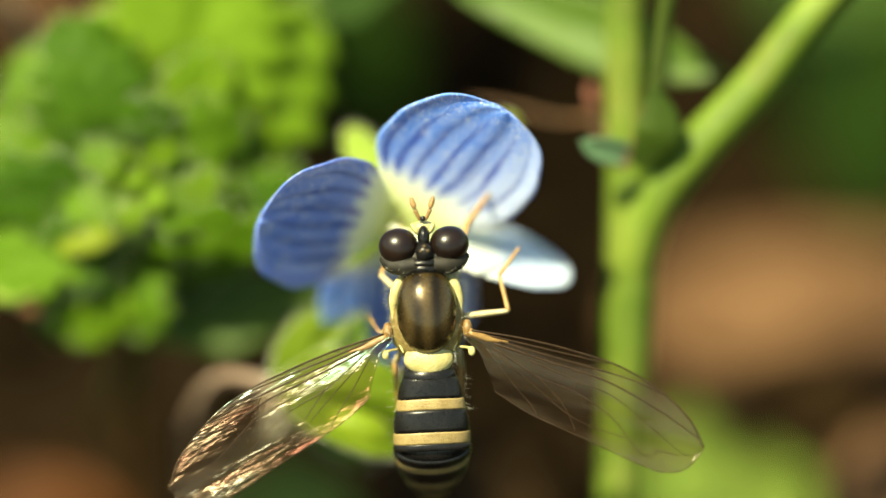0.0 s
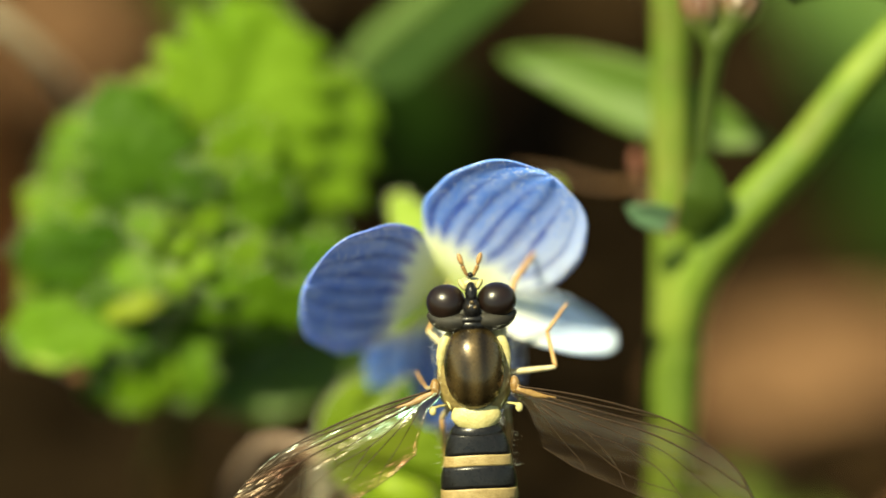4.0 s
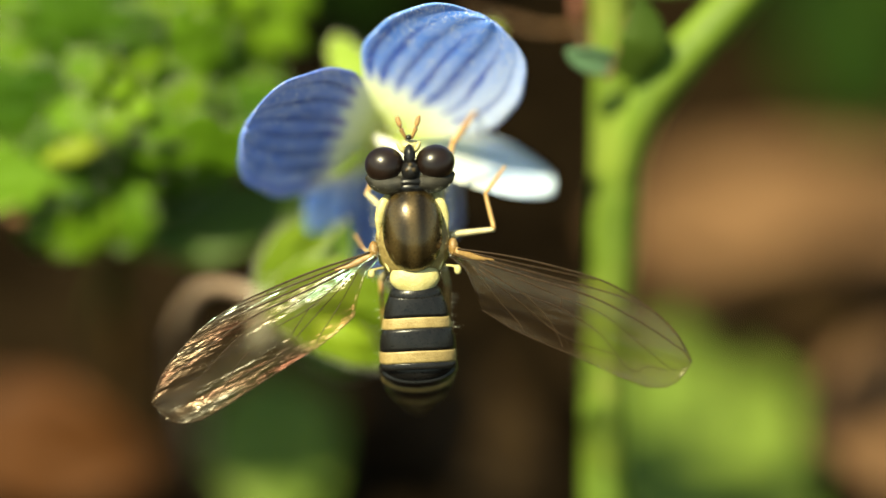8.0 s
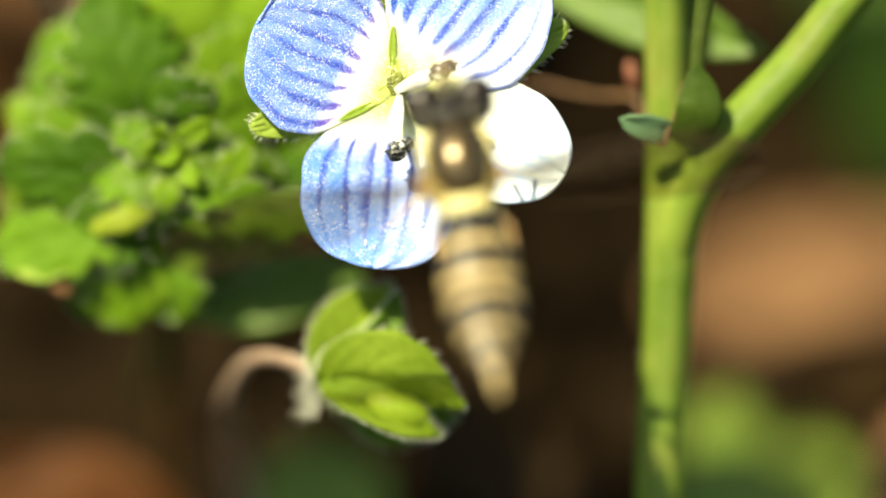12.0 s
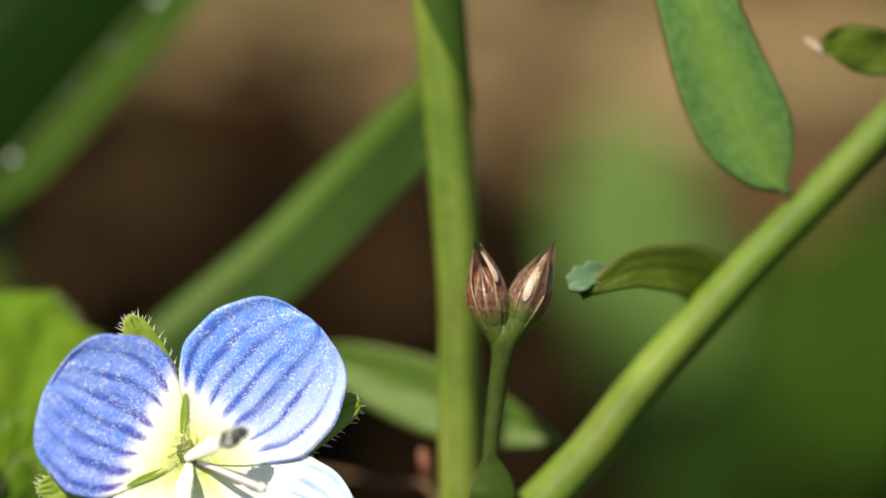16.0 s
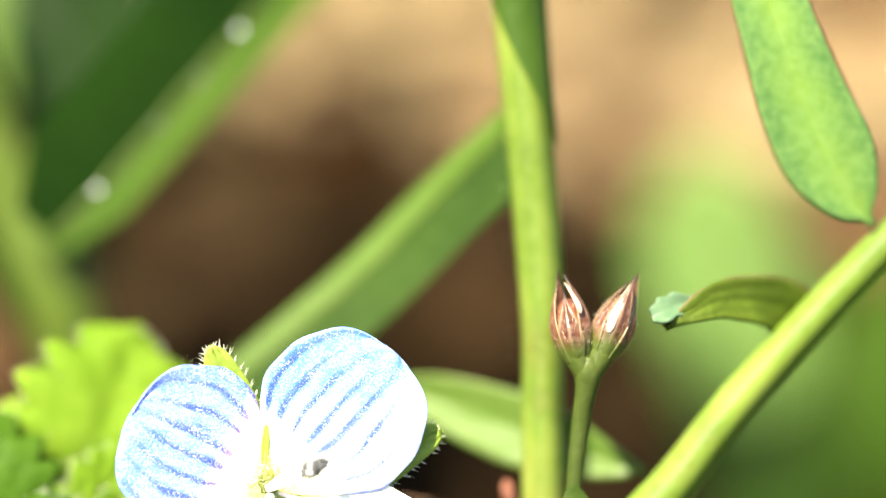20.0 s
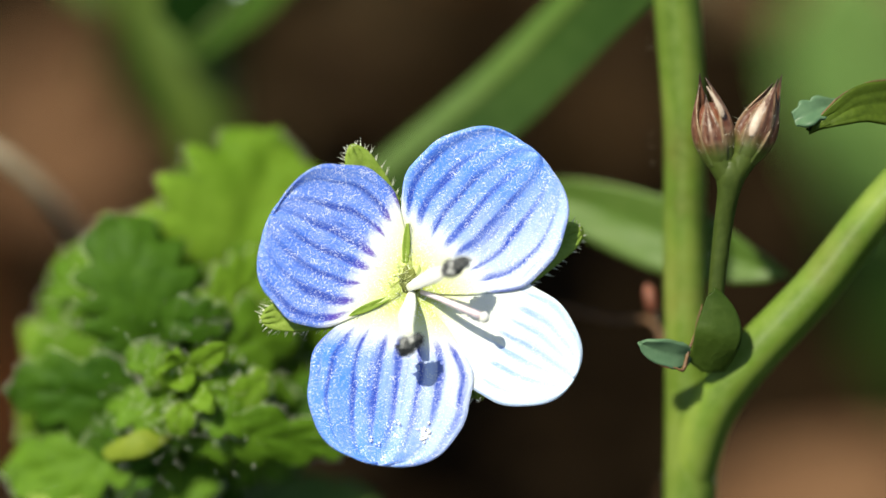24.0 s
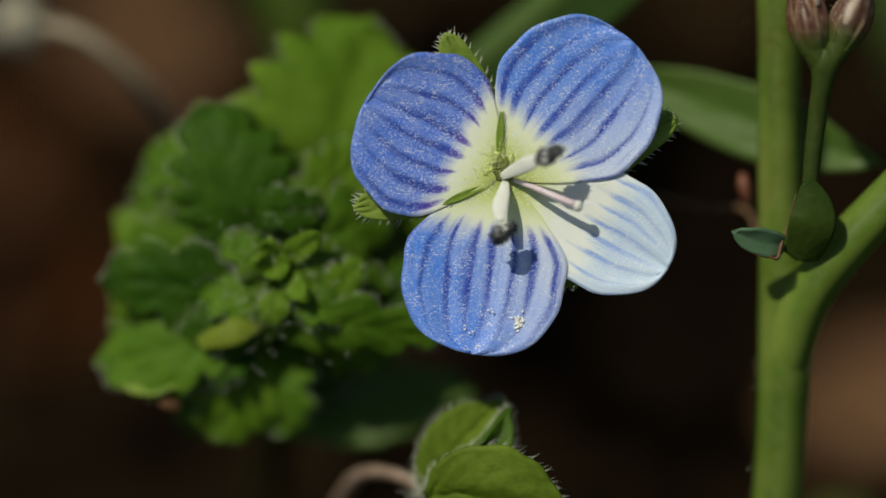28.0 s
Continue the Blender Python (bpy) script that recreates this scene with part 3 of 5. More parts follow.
dead_leaf(700, -60, 900, -210, 4, -15, M_LITTER_BROWN, BROWN, 1.5, seed=19)
dead_leaf(430, 120, 640, 20, 5, 5, M_LITTER_BROWN, BROWN, 1.5, seed=20)
dead_leaf(-160, 420, 120, 160, 6, 10, M_LITTER_RED, RUST, 2, seed=12)
dead_leaf(-40, 700, 180, 480, 5, 10, M_LITTER_RED, RUST, 2, seed=13)
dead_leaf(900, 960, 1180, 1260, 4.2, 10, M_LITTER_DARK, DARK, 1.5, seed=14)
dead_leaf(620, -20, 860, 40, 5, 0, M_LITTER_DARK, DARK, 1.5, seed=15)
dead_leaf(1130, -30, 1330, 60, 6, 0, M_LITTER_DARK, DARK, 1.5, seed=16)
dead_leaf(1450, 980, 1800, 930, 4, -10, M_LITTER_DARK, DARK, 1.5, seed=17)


def soil_crumbs():
    rng = random.Random(11)
    geos = []
    for _ in range(420):
        x, y = rng.uniform(-200, 2300), rng.uniform(-800, 1250)
        w = ground_w(y, 0.3)
        r = rng.choice((0.4, 0.6, 0.9, 1.4))
        s = rng.uniform(0, 90)
        geos.append(ball_geo(at(x, y, w), (r * rng.uniform(0.8, 1.5), r, r * rng.uniform(0.6, 1)), 8, 6,
                             fn=lambda a, b, c: 1 + 0.35 * noise.noise((a * 1.7 + s, b * 1.7, c * 1.7))))
    thing("soil_crumbs", (0, 0, 0), "crumbs of earth strewn over the soil, coloured as shaded", "soil", geo=join(*geos), material=M_SOIL, kind="stuff")


soil_crumbs()


def litter_chips():
    """Bits of broken dead leaf and pale grit over the litter."""
    rng = random.Random(21)
    geos = []
    for _ in range(420):
        x = rng.uniform(500, 2300)
        y = rng.uniform(-1000, -330 if x < 1300 else -170)
        a = at(x, y, ground_w(y, rng.uniform(2, 6)))
        b = a + Vector((rng.uniform(-1, 1), rng.uniform(-0.6, 0.6), rng.uniform(-0.4, 0.4))) * 0.0035
        geos.append(leaf_geo(a, b, rng.uniform(0.8, 2.6), 1, rng.uniform(-50, 50), 0.3, 0.1, 0, 0, 0.2, 0, 0.15, 7, 5, rng.randrange(99)))
    thing("litter_chips", (0, 0, 0), "pale broken bits of dead leaf on the soil", "leaf litter", geo=join(*geos), material=M_CHIPS, kind="stuff")


M_CHIPS = plain("pale_litter", (0.09, 0.057, 0.023), (0.28, 0.203, 0.096), 120, 0.7, 0.5)
litter_chips()


# ---- leaves of low plants near the soil, behind the flower
def back_leaf(x0, y0, x1, y1, width, w0, w1, material, label, roll=0.0, fold=0.15, bulge=0.9, seed=1, bend=-0.08):
    w0, w1 = max(w0, ground_w(y0) + 1), max(w1, ground_w(y1) + 2)
    a, b = at(x0, y0, w0), at(x1, y1, w1)
    ob = thing("low_leaf", a, label, "leaf", "low leaves behind the flower")
    part("leaf_blade", leaf_geo(a, b, width, bulge, roll, fold, bend, 5, 0.08, 0.12, 6, 0.18, 30, 15, seed), material, ob)
    root = at(x0 - 20, y0 + 160, max(ground_w(y0 + 160), w0 - 14))
    part("leaf_stalk", tube_geo([root, (root + a) / 2, a], [0.35, 0.3, 0.25], 7), M_STEM_DULL, ob)
    return ob


back_leaf(1400, 1330, 1470, 950, 3.4, -24, -20, M_OLIVE, "yellowish green leaf low over the soil", 10, 0.05, seed=21)
back_leaf(1650, 1380, 1620, 990, 3.0, -26, -23, M_OLIVE, "yellowish green leaf low over the soil", 5, 0.05, seed=33)
back_leaf(1490, 1360, 1530, 980, 3.6, -25, -22, M_OLIVE, "yellowish green leaf low over the soil", -10, 0.05, seed=31)
back_leaf(1700, 240, 1610, -200, 6.4, -34, -30, M_LIME, "light green leaf low over the soil", 15, seed=22)
# This leaf's shade is put into its dark green.
back_leaf(1810, 620, 1660, 70, 6.0, -40, -34, M_BLADE, "green leaf low over the soil, coloured dark as in shade", 20, seed=23)
back_leaf(1960, 400, 2160, -60, 9, -36, -30, M_BLADE_MID, "dull green leaf low over the soil", -20, seed=24)
back_leaf(740, 1330, 700, 1040, 4.4, -22, -18, M_OLIVE, "yellowish green leaf low over the soil", seed=25)
back_leaf(440, 805, 775, 752, 2.6, -7, -6, M_BLADE_LIGHT, "dark green leaf in the shade of the leafy shoot", -25, seed=26)
back_leaf(900, 420, 815, 190, 3.6, -24, -22, M_LEAF_SHADED, "green leaf low over the soil, coloured dark as in shade", 10, seed=35)
back_leaf(430, 120, 420, -330, 5.0, -20, -22, M_REAR_LEAF_SHADED, "green leaf standing behind the grass blades, coloured dark as in shade", 25, seed=27)
back_leaf(470, -250, 560, -760, 5.5, -19, -22, M_REAR_LEAF_SHADED, "green leaf standing behind the grass blades, coloured dark as in shade", -15, seed=28)
back_leaf(330, -120, 300, -620, 5.0, -22, -26, M_BLADE_LIGHT, "light green leaf standing behind the grass blades", 10, seed=29)
back_leaf(2130, 1080, 1980, 720, 5, -22, -20, M_TEAL, "blue-green leaf low over the soil", 20, seed=30)


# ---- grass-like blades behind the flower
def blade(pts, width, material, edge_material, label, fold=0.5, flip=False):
    """A long folded blade through pts of the plan, its upper half spread flatter than its lower half; one half is
    coloured as lit, the other as shaded.
    """
    line = smooth_line([at(*p) for p in pts], 8)
    n = len(line)
    tang = np.gradient(line, axis=0)
    tang /= np.linalg.norm(tang, axis=1, keepdims=True)
    side = np.cross(tang, (0, 0, 1.0))
    side /= np.linalg.norm(side, axis=1, keepdims=True)
    up = np.cross(side, tang)
    s = np.linspace(0, 1, n)
    taper = np.clip(np.minimum(1, (1.02 - s) * 6), 0.15, 1) * np.clip(0.5 + s * 3, 0.5, 1)
    ob = thing("blade_leaf", line[0], label, "leaf", "blades behind the flower")
    # Light and shade on the two halves come from two separate greens.
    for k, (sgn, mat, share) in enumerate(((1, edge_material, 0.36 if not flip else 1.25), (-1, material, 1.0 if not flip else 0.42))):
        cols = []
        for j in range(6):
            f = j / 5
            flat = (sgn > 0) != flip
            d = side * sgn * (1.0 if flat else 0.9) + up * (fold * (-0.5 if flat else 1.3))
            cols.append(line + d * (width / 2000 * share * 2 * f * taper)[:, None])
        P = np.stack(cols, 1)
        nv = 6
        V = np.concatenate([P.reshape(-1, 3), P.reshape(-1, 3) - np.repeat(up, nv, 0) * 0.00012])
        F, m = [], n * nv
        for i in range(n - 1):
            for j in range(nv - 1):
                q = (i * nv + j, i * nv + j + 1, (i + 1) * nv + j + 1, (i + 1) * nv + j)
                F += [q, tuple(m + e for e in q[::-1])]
        part("spread_lit_half" if flat else "folded_shaded_half", (V, F, np.zeros((len(V), 2))), mat, ob)
    part("midrib", tube_geo([tuple(p) for p in line[::4]], [0.12] * len(line[::4]), 8, 2), M_GRASS, ob, "pale green midrib")
    return ob


blade([(740, 232, -7), (818, 160, -6.8), (1000, 5, -6.2), (1150, -146, -5.4), (1268, -258, -4.2), (1300, -290, -3.4)], 1.45, M_STRIP, M_BLADE_FOLD_SHADED, "folded green blade reaching down from the stem", 0.6, True)
blade([(455, -60, -8.5), (560, -170, -8.6), (700, -330, -9), (850, -500, -9.6), (1000, -660, -10.5), (1130, -800, -11.5)], 3.0, M_BLADE_SHADED, M_STRIP, "broad folded green blade with dew drops, one half coloured as shaded", 0.5)


def dew_drop(x, y, w, r):
    # Whitish and half opaque: the drop's glint is put into its colour.
    n = Nodes("glint_white_water")
    g = n.node("ShaderNodeBsdfPrincipled")
    g.inputs["Base Color"].default_value = (0.86, 0.92, 0.9, 1)
    g.inputs["Roughness"].default_value, g.inputs["IOR"].default_value = 0.04, 1.33
    g.inputs["Transmission Weight"].default_value = 0.55
    n.plug(n.out.inputs[0], g.outputs[0])
    p = at(x, y, w)
    thing("dew_drop", p, "tiny dew drop on a blade, whitened for its glint", "drop", "dew drops", ball_geo(p, (r, r, r * 0.8), 14, 10), n.mat)


for x, y, w, r in ((792, -438, -6.6, 0.13), (722, -352, -7.0, 0.06), (538, -152, -6.4, 0.13), (646, -272, -6.8, 0.055)):
    dew_drop(x, y, w, r)


def blurred_stem():
    """The pale green stem that carries the broad blade."""
    org = at(520, 1300, ground_w(1300))
    ob = thing("grass_plant", org, "thick pale green grass stem behind the leafy shoot", "grass")
    part("stem_foot", tube_geo([org, at(540, 800, -22), at(520, 320, -15)], [0.3, 0.3, 0.7], 10, 5), M_LITTER_DARK, ob, "dark brown foot of the stem")
    part("stem", tube_geo([at(522, 340, -15.2), at(520, 320, -15), at(480, 60, -14), at(400, -110, -14), at(310, -310, -14), at(200, -620, -15)], [0.7, 0.75, 1.25, 1.2, 1.1, 1.0], 12, 5), M_GRASS, ob)
    part("node", ball_geo(at(478, -95, -12), (1.1, 1.3, 0.9), 16, 10), M_BLADE_LIGHT, ob)


blurred_stem()


PROFILE_S, PROFILE_R = (0, 0.12, 0.25, 0.38, 0.5, 0.62, 0.74, 0.86, 0.95, 1.0), (0.34, 0.46, 0.55, 0.58, 0.55, 0.47, 0.35, 0.21, 0.1, 0.03)


# ---- the branching herb beside the flower: stem, branch, leaves, buds
def herb():
    org = at(1335, 1760, -3)
    ob = thing("branching_herb", org, "upright pale green branching herb with small leaves and buds", "plant")
    stem = part("stem", tube_geo([org, at(1325, 1150, -3), at(1338, 850, -2.8), at(1346, 690, -2.6), at(1348, 590, -2.4), at(1338, 480, -2.2), at(1334, 300, -2.1), at(1336, 100, -2), at(1325, -80, -2), at(1310, -260, -2), at(1290, -480, -2), at(1280, -620, -2), at(1275, -780, -2.4)],
                                 [0.8, 0.72, 0.72, 0.78, 0.8, 0.64, 0.61, 0.63, 0.66, 0.68, 0.72, 0.9, 0.75], 18, 6, 0.06, 4), M_STEM_RIBBED, ob)
    roots, ways = [], []
    for _ in range(80):
        y = RNG.uniform(-600, 1100)
        s = RNG.choice((-1, 1))
        x = np.interp(y, (-620, -230, 250, 480, 620, 800, 1150), (1280, 1310, 1328, 1335, 1345, 1332, 1315)) + s * 44
        roots.append(at(x, y, -2.2 + RNG.uniform(-0.2, 0.4)))
        ways.append((s, RNG.uniform(-0.4, 0.5), RNG.uniform(-0.4, 0.8)))
    part("fine_hairs", hair_geo(roots, ways, 0.2, 0.005, RNG), M_HAIR, stem, "fine short hairs", "stuff")
    part("branch", tube_geo([at(1345, 760, -2.8), at(1352, 690, -2.4), at(1380, 592, -1.8), at(1445, 503, -1.4), at(1565, 375, -1.2), at(1685, 222, -1.1), at(1855, 38, -1), at(2025, -135, -1), at(2205, -325, -1)],
                            [0.45, 0.66, 0.74, 0.72, 0.68, 0.62, 0.58, 0.54, 0.5], 14, 6, 0.06, 4), M_BRANCH, ob)
    # stipule that clasps the node: a green half, and a bluish lobe folded over, with a dry rim along the fold
    part("stipule", strip_geo([(1384, 376, 0.1), (1394, 420, 0.1), (1393, 462, 0.0), (1372, 516, -0.7)], [0.3, 1.1, 1.35, 1.0], -6, 0.05, -0.2, wave=0.04, quilt=0.0, nu=30, seed=31), M_STIPULE, ob)
    lobe = part("stipule_lobe", strip_geo([(1342, 492, -0.5), (1314, 488, -0.2), (1282, 480, 0.0), (1256, 468, 0.1)], [0.55, 0.86, 0.74, 0.3], -10, 0.12, 0.15, 2, 0.12, wave=0.1, nu=26, nv=11, seed=32), M_TEAL, ob, "bluish green leaf lobe")
    part("dry_rim", tube_geo([at(1366, 400, -0.4), at(1359, 424, -0.35), at(1352, 454, -0.35), at(1340, 488, -0.3), at(1332, 516, -0.2), at(1318, 513, -0.1), at(1300, 511, 0.0), at(1280, 501, 0.05), at(1256, 478, 0.1)], [0.01, 0.03, 0.025, 0.05, 0.06, 0.03, 0.03, 0.02, 0.01], 6, 4), M_BROWN_EDGE, lobe, "dry brown rim")
    # twin calyces on their forked stalk
    stalk = part("bud_stalk", tube_geo([at(1384, 480, -0.6), at(1390, 380, -0.2), at(1402, 270, 0.1), at(1412, 205, 0.4), at(1416, 172, 0.45), at(1418, 146, 0.45)], [0.22, 0.24, 0.28, 0.33, 0.45, 0.42], 14, 5), M_CALYX_BASE, ob)
    for bx, by, tilt, seed in ((1385, 84, 12, 1), (1466, 80, -23, 5)):
        turn = Matrix.Translation(at(bx, by, 0.5)) @ Matrix.Rotation(radians(tilt), 4, "Z")
        foot = turn @ Vector((0, -0.00098, 0))
        part("stalk_fork", tube_geo([at(1412, 212, 0.4), at(1415, 182, 0.45), tuple(foot), tuple(turn @ Vector((0, -0.0006, 0)))], [0.28, 0.36, 0.42, 0.46], 14, 5), M_CALYX_BASE, stalk)
        bud = part("calyx", moved(ball_geo((0, -0.0002, 0), (0.5, 0.95, 0.48), 16, 12), turn), M_CALYX, stalk, "red-brown hairy calyx")
        for k in range(5):
            a0 = radians(k * 72 + 90 + seed * 14)

            def fn(S, T, a0=a0, k=k):
                r = np.interp(S, PROFILE_S, PROFILE_R) + 0.03 + 0.025 * (k % 2) + 0.05 * (k % 3) * S ** 4
                r = r * (1 + 0.07 * np.cos(T * 4.7) * np.sin(math.pi * S))
                a = a0 + T * radians(44) * np.clip(1 - S ** 2.2, 0, 1)
                return r * np.cos(a) / 1000, (-1.15 + (2.3 + 0.16 * (k * 2 % 5 - 1)) * S) / 1000, r * np.sin(a) / 1000
            part("calyx_sepal", moved(sheet_geo(fn, 26, 11, 0.00004), turn), M_CALYX_STREAKED, bud)
        a0 = radians(100 if seed > 2 else 62)

        def pale(S, T):
            r = np.interp(0.3 + 0.68 * S, PROFILE_S, PROFILE_R) + 0.1
            a = a0 + T * radians(12 if seed > 2 else 8) * np.sqrt(np.clip(1 - (2 * S - 1) ** 4, 0, 1)) * (1.1 - 0.4 * S) + 0.12 * S
            return r * np.cos(a) / 1000, ((-0.45 if seed > 2 else 0.2) + (1.62 if seed > 2 else 1.02) * S) / 1000, r * np.sin(a) / 1000
        part("calyx_streak", moved(sheet_geo(pale, 18, 7, 0.00004), turn), M_CALYX_PALE, bud, "pale papery streak")
        spots = [(RNG.uniform(0, 6.28), RNG.uniform(-0.85, 0.55)) for _ in range(120)]
        roots = [turn @ Vector((q * math.cos(a), h / 1000, q * math.sin(a))) for a, h in spots for q in (np.interp((h + 1.15) / 2.3, PROFILE_S, PROFILE_R) / 1000,)]
        part("calyx_hairs", hair_geo(roots, [(math.cos(a), RNG.uniform(0.2, 1.6), math.sin(a)) for a, h in spots], 0.2, 0.0045, RNG), M_HAIR, bud, "", "stuff")
    # arched leaf that springs from behind the branch, its curled bluish tip under it
    g = strip_geo([(1806, 84, -1.9), (1758, 56, -1.3), (1710, 44, -0.6), (1655, 44, 0.0), (1605, 64, 0.3), (1556, 92, 0.4)], [1.4, 1.7, 1.4, 1.2, 0.7, 0.12], 4, 0.08, 0.15, 2, 0.05, 0.06, 0.03, 0.03, 0.1, 40, 15, 41)
    arch = part("arched_leaf", g, M_ARCH, ob)
    part("leaf_rim", tube_geo([tuple(q) for q in g[0][: 40 * 15].reshape(40, 15, 3)[6:-2:4, 14]], [0.03] * 8, 5, 3), M_BROWN_EDGE, arch, "dry brown rim")
    part("leaf_tip", strip_geo([(1604, 44, -0.1), (1576, 54, 0.1), (1550, 66, 0.3), (1530, 74, 0.3)], [0.25, 0.72, 0.85, 0.5], 20, 0.35, 0.1, 2, 0.25, wave=0.14, nu=26, nv=9, seed=42, blunt=False), M_TEAL, arch, "bluish curled leaf tip")
    # long oval leaflet with a thin reddish rim
    g = strip_geo([(1926, -95, -0.6), (1893, -140, -0.4), (1852, -212, -0.2), (1806, -310, 0.0), (1768, -420, 0.2), (1722, -560, 0.3), (1665, -720, 0.4), (1610, -860, 0.4)], [0.15, 1.7, 2.8, 2.75, 2.4, 2.1, 1.7, 0.5], -8, 0.16, 0.1, wave=0.03, quilt=0.025, thick=0.14, nu=44, nv=17, seed=43)
    oval = part("oval_leaflet", g, M_OVAL, ob)
    grid = g[0][: 44 * 17].reshape(44, 17, 3)
    rim = np.concatenate([grid[2:-1:5, 0], grid[-3:2:-5, -1]])
    part("leaflet_rim", tube_geo([tuple(p) for p in rim], [0.04] * len(rim), 5, 3), M_BROWN_EDGE, oval, "thin reddish leaf rim")
    # small bud leaf at the top right, boat-shaped pod and pale bracts at the upper node
    part("side_leaf", leaf_geo(at(2130, -335, -0.8), at(1985, -360, -0.4), 1.5, 0.9, 15, 0.3, 0.1, 2, 0.12, 0.2, 4, 0.1, 28, 13, 44), M_ARCH, ob)
    part("side_leaf_tip", tube_geo([at(1995, -348, -0.4), at(1972, -362, -0.4), at(1956, -376, -0.4)], [0.16, 0.12, 0.03], 8), M_CALYX_PALE, ob, "pale dry tip")
    pod = part("boat_bract", ball_geo(at(1172, -592, -1.4), (0.98, 0.72, 0.6), 26, 16, Matrix.Rotation(radians(-6), 4, "Z"), lambda a, b, c: 1 - 0.6 * max(b, 0) ** 0.7 * (1 - 0.5 * abs(a))), M_STRIP, ob, "boat-shaped green bract")
    part("bract_rim", tube_geo([at(1228, -612, -1.1), at(1190, -612, -0.9), at(1140, -620, -0.95), at(1112, -626, -1.2)], [0.03, 0.06, 0.06, 0.03], 6), M_BROWN_EDGE, pod, "dry brown rim")
    part("pale_bract", leaf_geo(at(1330, -560, -2), at(1405, -700, -3), 1.3, 1.0, 20, 0.3, 0.1, 0, 0, 0.1, 0, 0.1, 20, 9, 46), M_LIME, ob, "pale green bract")
    part("pale_bract", leaf_geo(at(1330, -570, -2.4), at(1475, -620, -4), 0.5, 1.0, 30, 0.3, 0.15, 0, 0, 0.1, 0, 0.1, 20, 9, 47), M_STALK_PALE, ob, "pale straw-coloured bract")
    part("stem_collar", tube_geo([at(1279, -560, -2), at(1281, -590, -2), at(1280, -625, -2), at(1278, -660, -2.1)], [0.68, 0.86, 0.95, 0.85], 16, 4, 0.05, 5), M_STEM_RIBBED, ob)
    # Shadow cast on the stem, modelled as a dark green skin round it.
    def wrap(S, T):
        y = -596 + 360 * S
        xc = np.interp(y, (-620, -480, -230, 0), (1280, 1290, 1310, 1325))
        a = np.radians((-85 + 158 * S ** 1.3) * (1 - T) / 2 + 86 * (1 + T) / 2)
        r = np.interp(y, (-620, -540, -480, -230), (1.06, 0.97, 0.89, 0.84))
        x, w = xc + 60 * r * np.sin(a), -2 + r * np.cos(a)
        k = (1 - w / REACH) / 60000
        return (x - 784) * k, (441 - y) * k, w / 1000
    part("stem_shadow", sheet_geo(wrap, 24, 13, 0.00003), M_BLADE_MID, ob, "dark green skin that stands for the shadow on the stem")
    # leaf behind the stem
    part("rear_leaf", strip_geo([(1520, 348, -3.2), (1440, 326, -3.6), (1370, 300, -3.9), (1280, 268, -4.3), (1150, 222, -4.8), (1025, 192, -5.4)], [0.25, 1.25, 2.0, 2.2, 1.6, 0.3], -10, 0.2, 0.1, wave=0.03, quilt=0.03, nu=40, nv=13, seed=49), M_BLADE_LIGHT, ob)
    part("withered_bud", ball_geo(at(1274, 392, -3.0), (0.2, 0.5, 0.2), 12, 9, Matrix.Rotation(0.2, 4, "Z")), M_CALYX, ob, "withered red-brown bud")
    part("withered_stalk", tube_geo([at(1300, 480, -3.4), at(1276, 430, -3.8), at(1210, 428, -4.6), at(1120, 408, -5.4), at(1050, 400, -6)], [0.12, 0.1, 0.08, 0.07, 0.05], 7), M_BROWN_EDGE, ob, "thin dry stalk")
    return ob


herb()


